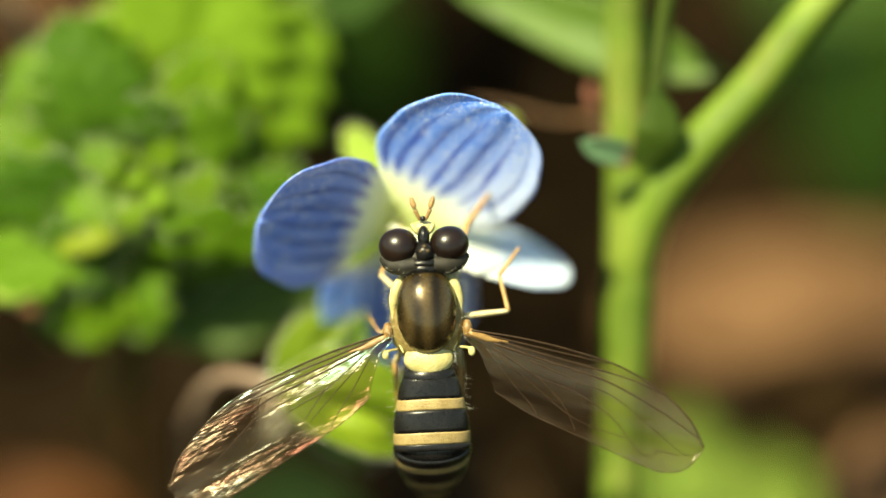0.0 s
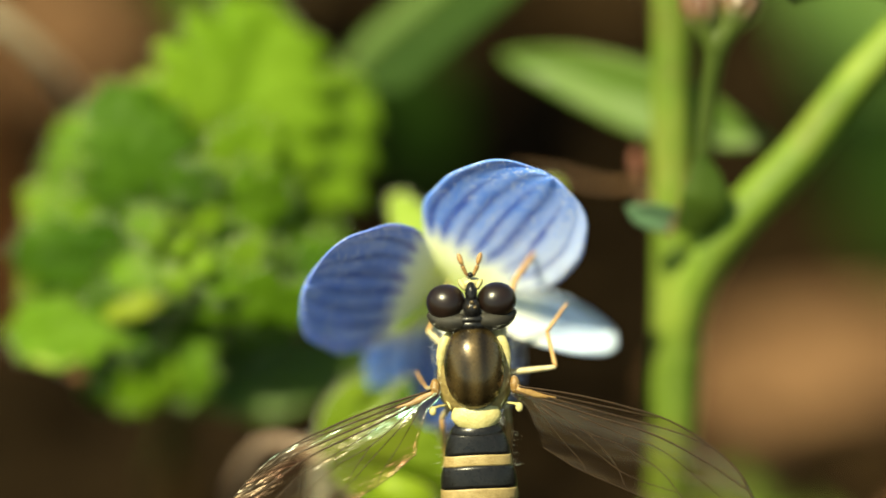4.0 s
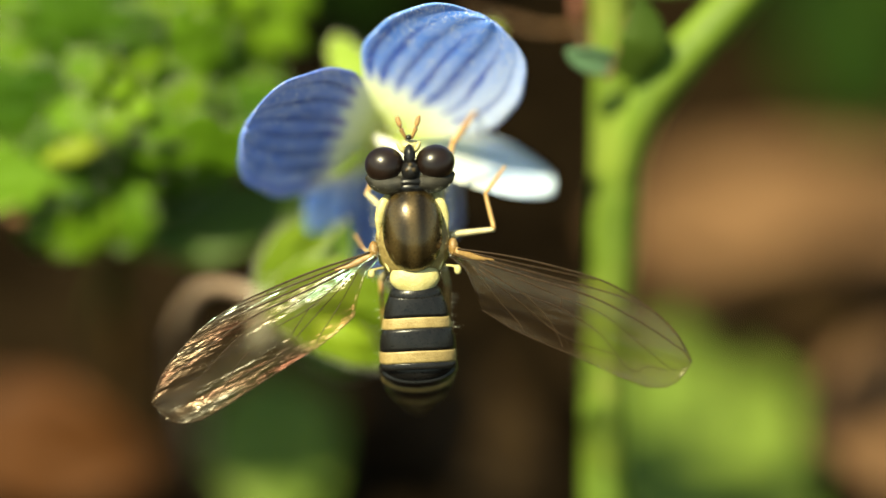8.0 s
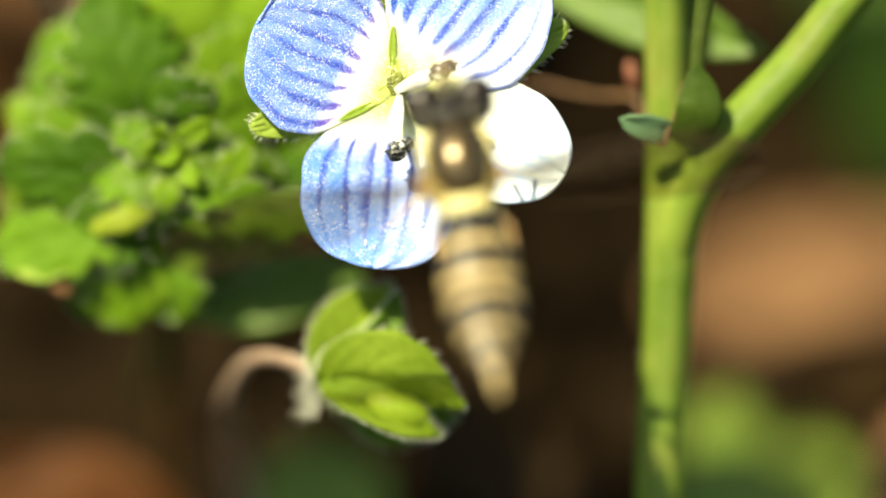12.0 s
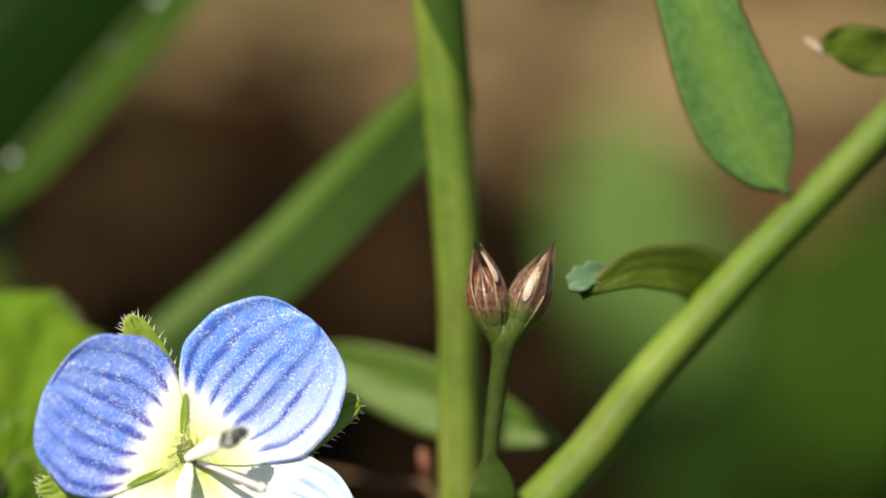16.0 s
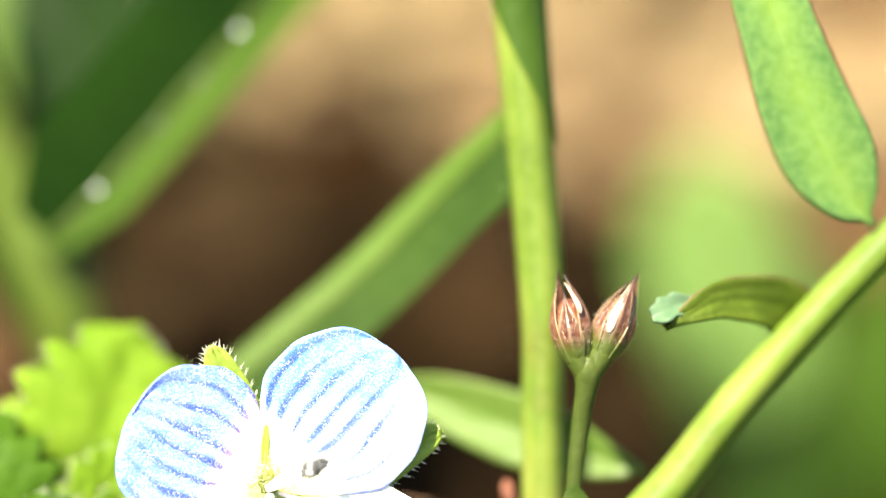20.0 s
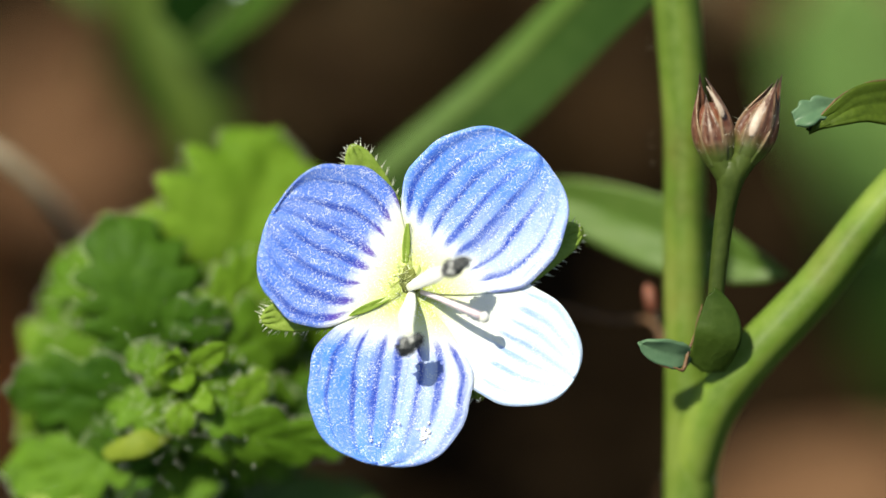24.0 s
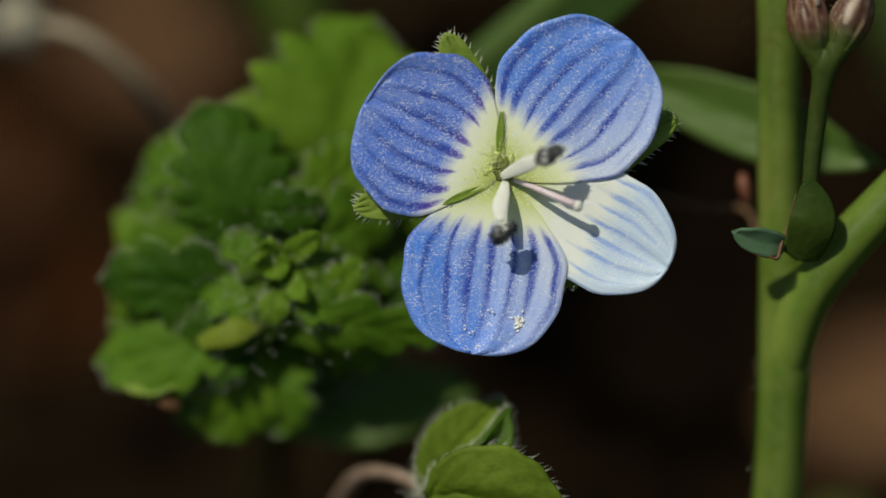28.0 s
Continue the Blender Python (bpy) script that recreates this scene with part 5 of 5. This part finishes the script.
M_VEIN = plain("wing_vein", (0.02, 0.012, 0.007), (0.05, 0.028, 0.015), 2500, 0.55, spec=0.2)

fly = thing("hoverfly", (0, 0, 0), "slim hoverfly with yellow and black banded abdomen", "hoverfly")
part("thorax_side", ball_geo(mm(0, 1.35, -0.42), (1.12, 1.25, 0.85), 26, 16, fn=lambda a, b, c: 1 + 0.07 * noise.noise((a * 4, b * 4, c * 4))), M_SIDE, fly, "pale yellow side of the thorax")
part("thorax_shield", ball_geo(mm(0, 1.7, 0.0), (0.9, 1.34, 0.86), 36, 24, fn=lambda a, b, c: 1 - 0.05 * abs(b) ** 4 + 0.08 * abs(a * b) * (1.0 if b > 0 else 0.3)), M_BRONZE, fly, "glossy bronze-black shield")
for sx in (-1, 1):
    part("side_stripe", tube_geo([mm(sx * 0.64, 2.8, -0.16), mm(sx * 0.84, 2.5, -0.06), mm(sx * 0.96, 2.1, -0.1), mm(sx * 1.0, 1.65, -0.16), mm(sx * 0.92, 1.0, -0.12), mm(sx * 0.74, 0.5, -0.04)], [0.08, 0.15, 0.14, 0.06, 0.035, 0.03], 12, 6, flat=0.7), M_CREAM, fly, "cream side stripe")
    part("shoulder_knob", ball_geo(mm(sx * 1.18, 1.15, -0.15), (0.15, 0.28, 0.17), 14, 10), M_ROOT, fly, "amber knob at the wing's root")
part("scutellum", ball_geo(mm(0, 0.22, -0.06), (0.74, 0.56, 0.34), 30, 18, fn=lambda a, b, c: 1 - 0.3 * max(-b, 0) * abs(a) - 0.06 * max(-b, 0) ** 3 + 0.1 * max(b, 0) * abs(a)), M_CREAM, fly, "cream crescent scutellum")
head = part("head", ball_geo(mm(0, 3.28, -0.3), (1.27, 0.5, 0.6), 30, 16), M_DUST, fly, "dusty olive-black back of the head")
for sx in (-1, 1):
    part("eye", ball_geo(mm(sx * 0.72, 3.64, -0.04), (0.62, 0.56, 0.54), 40, 26, Matrix.Rotation(radians(sx * 20), 4, "Z"), lambda a, b, c, sx=sx: 1 - 0.1 * max(-a * sx, 0) ** 2), M_EYE, head, "dark brown compound eye")
    part("eye_rim", tube_geo([mm(sx * 0.22, 3.12, 0.22), mm(sx * 0.6, 3.08, 0.12), mm(sx * 0.98, 3.14, -0.02), mm(sx * 1.24, 3.36, -0.16)], [0.22, 0.3, 0.25, 0.13], 12, 6), M_HEAD_RIM, head, "dusty black rim behind the eye")
    part("antenna", join(tube_geo([mm(sx * 0.08, 4.42, 0.16), mm(sx * 0.17, 4.6, 0.24), mm(sx * 0.22, 4.72, 0.28)], [0.05, 0.06, 0.07], 8),
                         ball_geo(mm(sx * 0.28, 4.92, 0.3), (0.085, 0.2, 0.08), 12, 8, Matrix.Rotation(radians(-sx * 18), 4, "Z"))), M_ANTENNA, head, "orange-brown antenna")
part("face", join(ball_geo(mm(0, 4.2, -0.14), (0.34, 0.2, 0.34), 22, 14), *(ball_geo(mm(q * 0.24, 4.16, 0.06), (0.09, 0.2, 0.12), 16, 12, Matrix.Rotation(radians(-q * 30), 4, "Z")) for q in (-1, 1))), M_CREAM, head, "cream face")
part("brow", join(ball_geo(mm(0, 3.9, 0.2), (0.18, 0.36, 0.28), 22, 14), ball_geo(mm(0, 3.46, 0.24), (0.27, 0.32, 0.36), 24, 14, None, lambda a, b, c: 1 + 0.08 * noise.noise((a * 5, b * 5, c * 5))), ball_geo(mm(0, 3.14, 0.08), (0.6, 0.2, 0.4), 24, 14)), M_BLACK, head, "glossy black brow")
part("nape", ball_geo(mm(0, 2.98, 0.02), (0.56, 0.26, 0.42), 20, 12), M_BLACK, head, "black nape")
part("ocelli", join(*(ball_geo(mm(x, 3.5 + y, 0.56), (0.07, 0.07, 0.05), 10, 7) for x, y in ((-0.1, 0), (0.1, 0), (0, 0.14)))), M_BRONZE, head)
part("lunule", ball_geo(mm(0, 4.45, 0.22), (0.09, 0.09, 0.08), 12, 8), M_BLACK, head)
roots = [mm(RNG.choice((-1, 1)) * RNG.uniform(0.95, 1.2), RNG.uniform(0.9, 2.6), RNG.uniform(-0.3, 0.2)) for _ in range(150)]
part("thorax_hairs", hair_geo(roots, [(math.copysign(1, r[0]), RNG.uniform(-0.6, 0.8), RNG.uniform(-0.2, 0.9)) for r in roots], 0.2, 0.0035, RNG), M_HAIR, fly, "", "stuff")
roots = [mm(RNG.uniform(-1.15, 1.15), RNG.uniform(2.82, 3.05), RNG.uniform(-0.2, 0.35)) for _ in range(110)]
part("head_hairs", hair_geo(roots, [(r[0] * 500, RNG.uniform(-0.8, 0.2), RNG.uniform(0.2, 0.9)) for r in roots], 0.2, 0.005, RNG), M_HAIR, head, "", "stuff")

# abdomen: a fore part and a hind part, each of rings; the hind part hinges on the fore part
RING_S = (0.0, 0.3, 0.6, 1.15, 1.6, 2.3, 2.85, 3.4, 3.9, 4.2, 4.5, 4.75, 5.1, 5.4, 5.9)
RING_W = (0.8, 0.88, 0.96, 1.06, 1.12, 1.13, 1.07, 0.95, 0.78, 0.66, 0.5, 0.36, 0.19, 0.11, 0.05)


def ring(s0, s1, swell, start):
    """A band of the abdomen between s0 and s1 mm from its root, measured from start."""
    n, seg = 7, 30
    V, F = [], []
    for i in range(n):
        f = i / (n - 1)
        s = s0 + (s1 - s0) * f
        r = np.interp(s, RING_S, RING_W) + swell * math.sin(math.pi * f) + 0.015
        for k in range(seg):
            a = 2 * math.pi * k / seg
            V.append(mm(r * math.cos(a), -(s - start) - 0.05 * math.cos(2 * a), 0.58 * r * math.sin(a)))
    for i in range(n - 1):
        for k in range(seg):
            F.append((i * seg + k, i * seg + (k + 1) % seg, (i + 1) * seg + (k + 1) % seg, (i + 1) * seg + k))
    F += [tuple(range(seg))[::-1], tuple((n - 1) * seg + k for k in range(seg))]
    return np.array(V), [q[::-1] for q in F], np.zeros((len(V), 2))


HINGE = 2.12
abdomen = part("abdomen", ball_geo((0, 0, 0), (0.8, 0.4, 0.5), 20, 12), M_BLACK, fly, "black abdomen with yellow bands")
tail = part("abdomen_tip", ball_geo((0, 0, 0), (1.08, 0.5, 0.6), 20, 12), M_BLACK, fly, "tapering banded hind part of the abdomen")
for s0, s1, mat, owner, start in ((0, 0.64, M_BLACK, abdomen, 0), (0.64, 0.97, M_BAND, abdomen, 0), (0.97, 1.64, M_BLACK, abdomen, 0), (1.64, 2.0, M_BAND, abdomen, 0), (2.0, 2.2, M_BLACK, abdomen, 0),
                                  (2.12, 2.5, M_BLACK, tail, HINGE), (2.5, 2.82, M_BAND, tail, HINGE), (2.82, 3.6, M_BLACK, tail, HINGE),
                                  (3.6, 3.88, M_BAND, tail, HINGE), (3.88, 4.4, M_BLACK, tail, HINGE), (4.4, 4.6, M_BAND, tail, HINGE), (4.6, 5.0, M_BLACK, tail, HINGE)):
    part("band" if mat is M_BAND else "plate", ring(s0, s1, 0.012 if mat is M_BAND else 0.03, start), mat, owner)
cone = part("tail_cone", ring(4.9, 5.9, 0.0, 4.95), M_BAND, tail, "brownish yellow pointed tail")
roots = [mm(RNG.choice((-1, 1)) * RNG.uniform(0.98, 1.12), RNG.uniform(-1.3, 0), RNG.uniform(-0.1, 0.1)) for _ in range(22)]
part("abdomen_hairs", hair_geo(roots, [(math.copysign(1, r[0]), RNG.uniform(-0.5, 0.3), RNG.uniform(-0.1, 0.4)) for r in roots], 0.3, 0.004, RNG), M_HAIR, abdomen, "", "stuff")
for sx in (-1, 1):
    part("haltere", join(tube_geo([mm(sx * 0.9, 0.62, -0.2), mm(sx * 1.1, 0.6, -0.05), mm(sx * 1.24, 0.56, 0.05)], [0.045, 0.04, 0.06], 8), ball_geo(mm(sx * 1.28, 0.48, 0.06), (0.11, 0.15, 0.08), 12, 8)), M_CREAM, fly, "cream balancing knob")


def wing_at(s, c, sx):
    """A place on the wing: s along the span 0..1, c from the leading (0) to the trailing edge (1)."""
    lead = 0.34 * math.sin(math.pi * min(s, 1) ** 0.9) - 5.0 * max(s - 0.55, 0) ** 2 - 9.0 * max(s - 0.9, 0) ** 1.6
    chord = np.interp(s, (0, 0.06, 0.16, 0.3, 0.45, 0.6, 0.75, 0.86, 0.93, 0.965, 0.985, 1.0), (0.3, 0.6, 1.75, 2.15, 2.35, 2.45, 2.34, 2.05, 1.56, 1.08, 0.66, 0.06))
    y = lead - c * chord
    z = 0.06 * math.sin(c * 9 + s * 3 + 2.7) * (1 - s * 0.5) + 0.16 * s * s
    return mm(sx * (s * 7.7 - 0.35 * c * max(0, 0.12 - s) * 4), y, z)


VEINS = (((0.16, 0.99), (0.3, 0.995), (0.45, 0.995), (0.6, 0.995), (0.75, 0.995), (0.88, 0.995), (0.96, 0.96), (0.998, 0.5)),
         ((0, 0.02), (0.2, 0.01), (0.4, 0.012), (0.6, 0.012), (0.8, 0.012), (0.92, 0.03), (0.98, 0.15), (0.998, 0.5)),
         ((0, 0.12), (0.2, 0.09), (0.4, 0.07), (0.55, 0.03)), ((0, 0.2), (0.2, 0.16), (0.45, 0.15), (0.65, 0.1), (0.78, 0.03)),
         ((0.1, 0.3), (0.3, 0.24), (0.55, 0.24), (0.78, 0.24), (0.92, 0.2), (0.965, 0.1)), ((0.25, 0.3), (0.42, 0.36), (0.6, 0.38), (0.8, 0.5), (0.93, 0.62), (0.985, 0.62)),
         ((0.1, 0.4), (0.3, 0.48), (0.45, 0.5), (0.62, 0.62), (0.74, 0.82), (0.8, 0.86), (0.84, 0.72), (0.92, 0.68)), ((0.44, 0.36), (0.45, 0.5)),
         ((0.1, 0.5), (0.3, 0.62), (0.46, 0.8), (0.58, 0.82), (0.7, 0.78)), ((0.3, 0.48), (0.4, 0.66), (0.46, 0.8), (0.5, 0.95)), ((0.08, 0.6), (0.2, 0.7), (0.3, 0.86), (0.34, 0.97)))


def wing(sx):
    nu, nv = 70, 14
    ss, cc = np.linspace(0, 1, nu) ** 0.9, np.linspace(0, 1, nv)
    P = np.array([[wing_at(s, c, sx) for c in cc] for s in ss])
    V = P.reshape(-1, 3)
    F = [(i * nv + j, i * nv + j + 1, (i + 1) * nv + j + 1, (i + 1) * nv + j) for i in range(nu - 1) for j in range(nv - 1)]
    w = part("wing", (V, F, np.zeros((len(V), 2))), M_WING, fly, "clear veined wing with an iridescent sheen")
    for k, line in enumerate(VEINS):
        pts = [wing_at(s, c, sx) for s, c in line]
        rad = np.full(len(pts), 0.011) if k == 0 else np.linspace(0.032, 0.015, len(pts)) if k < 5 else np.linspace(0.015, 0.01, len(pts))
        part("vein", tube_geo(pts, list(rad), 6, 5), M_VEIN, w)
    part("wing_root", tube_geo([wing_at(0, 0.3, sx), wing_at(0.06, 0.3, sx), wing_at(0.1, 0.2, sx), wing_at(0.15, 0.12, sx)], [0.14, 0.12, 0.07, 0.03], 8, 4, flat=0.5), M_ROOT, w, "amber wing root")
    return w


wing_l, wing_r = wing(-1), wing(1)


LEGS = []


def leg(pts, fat, label):
    """Thigh, shin and foot through four joints (mm)."""
    top = part("thigh", tube_geo([mm(*p) for p in (pts[0], [0.5 * (a + b) for a, b in zip(pts[0], pts[1])], pts[1])], [fat, fat * 0.95, fat * 0.7], 9), M_LEG, fly, label)
    part("shin", tube_geo([mm(*p) for p in (pts[1], [0.5 * (a + b) for a, b in zip(pts[1], pts[2])], pts[2])], [fat * 0.7, fat * 0.65, fat * 0.5], 8), M_AMBER, top)
    part("foot", tube_geo([mm(*p) for p in (pts[2], [0.5 * (a + b) for a, b in zip(pts[2], pts[3])], pts[3])], [fat * 0.6, fat * 0.6, fat * 0.35], 7), M_AMBER, top)
    LEGS.append((top, mm(*pts[0])))


leg(((1.1, 1.5, -0.6), (2.43, 1.6, -0.5), (2.22, 2.66, -0.8), (2.88, 3.46, -1.3)), 0.1, "cream middle leg")
leg(((-1.0, 1.2, -0.6), (-1.4, 1.1, -1.0), (-1.55, 1.3, -1.5), (-1.7, 1.6, -2.0)), 0.06, "cream middle leg")
leg(((0.8, 2.3, -0.8), (1.35, 2.75, -0.5), (2.35, 3.75, -0.4), (3.45, 4.7, -0.8)), 0.16, "cream foreleg")
leg(((-0.8, 2.3, -0.9), (-1.3, 2.8, -1.4), (-0.9, 3.5, -2.0), (-0.6, 4.2, -2.7)), 0.1, "cream foreleg")
leg(((-0.8, 0.5, -0.9), (-1.0, 0.2, -1.2), (-0.95, -1.2, -1.7), (-0.8, -2.2, -2.1)), 0.1, "amber hind leg")
leg(((0.9, 0.5, -0.9), (1.0, 0.0, -1.6), (0.9, -1.4, -2.2), (1.1, -2.2, -2.7)), 0.11, "amber hind leg")


# ---- what moves: the flower bows under the fly and springs back; the fly feeds, takes off, hovers and leaves
def motions():
    bowed = (914, 616, 0.3, 21)
    rows = [(t, *bowed) for t in (0.0, 4.0, 8.0, 8.4)]
    rows += [(8.5, 913, 620, 0.4, 21), (8.6, 920, 622, 0.4, 20), (8.65, 896, 570, 0.6, 17), (8.7, 870, 503, 0.8, 13), (8.8, 855, 455, 0.8, 11), (9.0, 849, 427, 0.8, 8), (9.5, 852, 426, 0.8, 6), (10.0, 856, 420, 0.8, 5),
             (10.5, 852, 418, 0.8, 5), (11.0, 849, 412, 0.8, 5), (11.5, 850, 412, 0.8, 4), (13.5, 847, 393, 0.8, 3), (14.5, 847, 388, 0.8, 2), (15.5, 846, 378, 0.8, 1), (16.0, 846, 374, 0.8, 0), (20.0, 841, 372, 0.5, 0), (24.5, 842, 362, 0, 0), (28.0, 842, 362, 0, 0)]
    walk(flower, [(t, BASE @ Matrix.Translation(at(x, y, w)) @ pose(0, 0, 0, tilt, 0, tilt * 0.7)) for t, x, y, w, tilt in rows])
    # under the fly the petals fold forward, one turns on edge, and a stamen and the style are pushed aside
    def folded(angle, lift, twist=0.0, turn=0.0):
        """A petal that points at that angle, tipped forward by lift and rolled on its length by twist degrees."""
        c, d = math.cos(radians(angle)), math.sin(radians(angle))
        return pose(0, 0, 0, 0, 0, turn) @ Matrix.Rotation(radians(lift), 4, Vector((d, -c, 0))) @ Matrix.Rotation(radians(twist), 4, Vector((c, d, 0)))
    for ob, bent in ((petal_bent, folded(-30, 0, -83, -6)), (petal_low, folded(261, -22)), (petal_top, folded(46, 14, 0, -5)), (petal_left, folded(153, 14, -15)), (stamens[0], pose(0, 0, 0, 0, 0, -62)), (style, pose(0, 0, 0, 0, 0, -42))):
        walk(ob, [(0.0, bent), (8.5, bent), (8.62, bent), (8.85, pose(0, 0, 0)), (28.0, pose(0, 0, 0))])
    for ob, angle in sepals:
        bent = folded(angle, -64 if 90 < angle < 140 else -30)
        walk(ob, [(0.0, bent), (8.5, bent), (8.62, bent), (8.85, pose(0, 0, 0)), (28.0, pose(0, 0, 0))])
    # seconds, place of the scutellum on the plan, turn in the picture, pitch (head towards the viewer)
    rows = [(0, 977, 883, 3.8, 2.5, 0), (0.5, 975, 872, 3.8, 2.5, 0), (1, 985, 881, 3.8, 2.5, 0), (1.5, 987, 874, 3.8, 2.5, 0), (2, 991, 885, 3.8, 2.5, 0), (2.5, 976, 862, 3.8, 2.5, 0), (3, 969, 864, 3.8, 2.5, 0), (3.5, 973, 863, 3.8, 2.5, 0),
            (4, 980, 865, 3.8, 2.5, 0), (4.5, 983, 863, 3.8, 2.5, 0), (6.5, 978, 885, 3.8, 2.5, 0), (7.5, 977, 895, 3.8, 2.5, 0), (8, 979, 899, 3.8, 2.5, 0), (8.5, 994, 890, 3.8, 2.5, 0), (8.6, 995, 912, 3.8, 2.5, 0), (8.7, 945, 790, 4.6, 6, 0),
            (8.8, 939, 851, 5, 5.33333, 0), (8.9, 947, 873, 4.5, 4.66667, 0), (9, 986, 1003, 7.5, 4, -24), (9.2, 985, 932, 7.3, 5.33333, -24), (9.4, 975, 877, 8, 6.66667, -24), (9.6, 935, 817, 7.3, 8, -24), (9.8, 922, 707, 7.3, 9, -24), (10, 920, 651, 7.3, 10, -24),
            (10.2, 930, 667, 7.3, 9.86667, -24), (10.5, 912, 627, 7.3, 9.66667, -24), (10.8, 935, 667, 7.3, 9.46667, -24), (11, 927, 667, 7.3, 9.33333, -24), (11.2, 935, 677, 7.3, 9.2, -24), (11.5, 962, 682, 7.3, 9, -24), (12.5, 990, 547, 7.3, 9.5, -24), (13.3, 1040, 407, 7.3, 9.9, -24), (13.5, 1056, 349, 7.3, 10, -24),
            (13.6, 1120, 258, 7.3, 11, -24), (13.8, 1228, 7, 7.3, 13, -24), (13.9, 1262, -123, 7.3, 14, -24), (14.1, 1420, -700, 14, 14.6667, -24), (14.4, 2600, -1900, 25, 16, 8)]
    landed = pose(0.32, 0.2, 0.0245, 0, 0, -60)
    walk(fly, [(t, BASE @ Matrix.Translation(at(x, y, w)) @ pose(0, 0, 0, pitch, 0, turn)) for t, x, y, w, turn, pitch in rows]
         + [(14.8, pose(0.2, 0.12, 0.06, 20, 0, -50)), (15.6, landed), (28.0, landed)])
    down, level = pose(0, -0.0002, -0.00025, 9, 0, 0), pose(0, -0.0002, -0.00015, 0, 0, 0)
    walk(abdomen, [(0, down), (8.5, down), (8.7, level), (28, level)])
    rows = [(0, 45), (4.5, 45), (6.5, 47), (8.0, 50), (8.45, 50)]
    walk(tail, [(t, down @ pose(0, -HINGE / 1000, 0, a, 0, 0)) for t, a in rows] + [(t, level @ pose(0, -HINGE / 1000, 0, a, 0, 0)) for t, a in ((8.65, 6), (8.9, 6), (9.05, -16), (28, -16))])
    tucked, out = pose(0, (HINGE - 4.95) / 1000, 0, 62, 0, 0), pose(0, (HINGE - 4.95) / 1000, 0, 0, 0, 0)
    walk(cone, [(0, tucked), (8.45, tucked), (8.65, out), (28, out)])
    groomer = LEGS[2][0]
    # in flight the legs hang back under the body
    for limb, root in LEGS:
        swing = (-135 if root[0] > 0 else 135) if root[1] > 0.001 else 0
        back = Matrix.Translation(root) @ pose(0, 0, 0, 0, 0, swing) @ Matrix.Translation(-Vector(root))
        half = Matrix.Translation(root) @ pose(0, 0, 0, 0, 0, swing / 2) @ Matrix.Translation(-Vector(root))
        rest = pose(0, 0, 0)
        if limb is groomer:
            tucked = Matrix.Translation(root) @ pose(0, 0, 0, -50, 0, 35) @ Matrix.Translation(-Vector(root))
            walk(limb, [(0, tucked), (2.9, tucked), (2.97, rest), (3.03, rest), (3.1, tucked), (8.5, tucked), (8.62, half), (8.75, back), (28, back)])
        else:
            walk(limb, [(0, rest), (8.5, rest), (8.62, half), (8.75, back), (28, back)])
    for w, sx, rest in ((wing_l, -1, 24), (wing_r, 1, 20)):
        def held(sweep, twist, lift, sx=sx):
            return Matrix.Translation(mm(sx * 1.3, 1.1, 0.1)) @ pose(0, 0, 0, 0, -sx * lift, -sx * sweep) @ pose(0, 0, 0, twist, 0, 0)
        flat = (-13, 0) if sx < 0 else (0, -6)
        beat = [(0, held(rest, *flat)), (3, held(rest - 1, flat[0], flat[1] + 1)), (8.5, held(rest - 1, *flat))]
        k = 0
        t = 8.5667
        while t < 14.2:
            beat.append((t, held(6 + 13 * (-1) ** k, 72 + 9 * (-1) ** k, 8 * (-1) ** k)))
            k += 1
            t += 1 / 30
        walk(w, beat + [(14.3, held(20, 40, 0)), (28, held(20, 40, 0))])


motions()
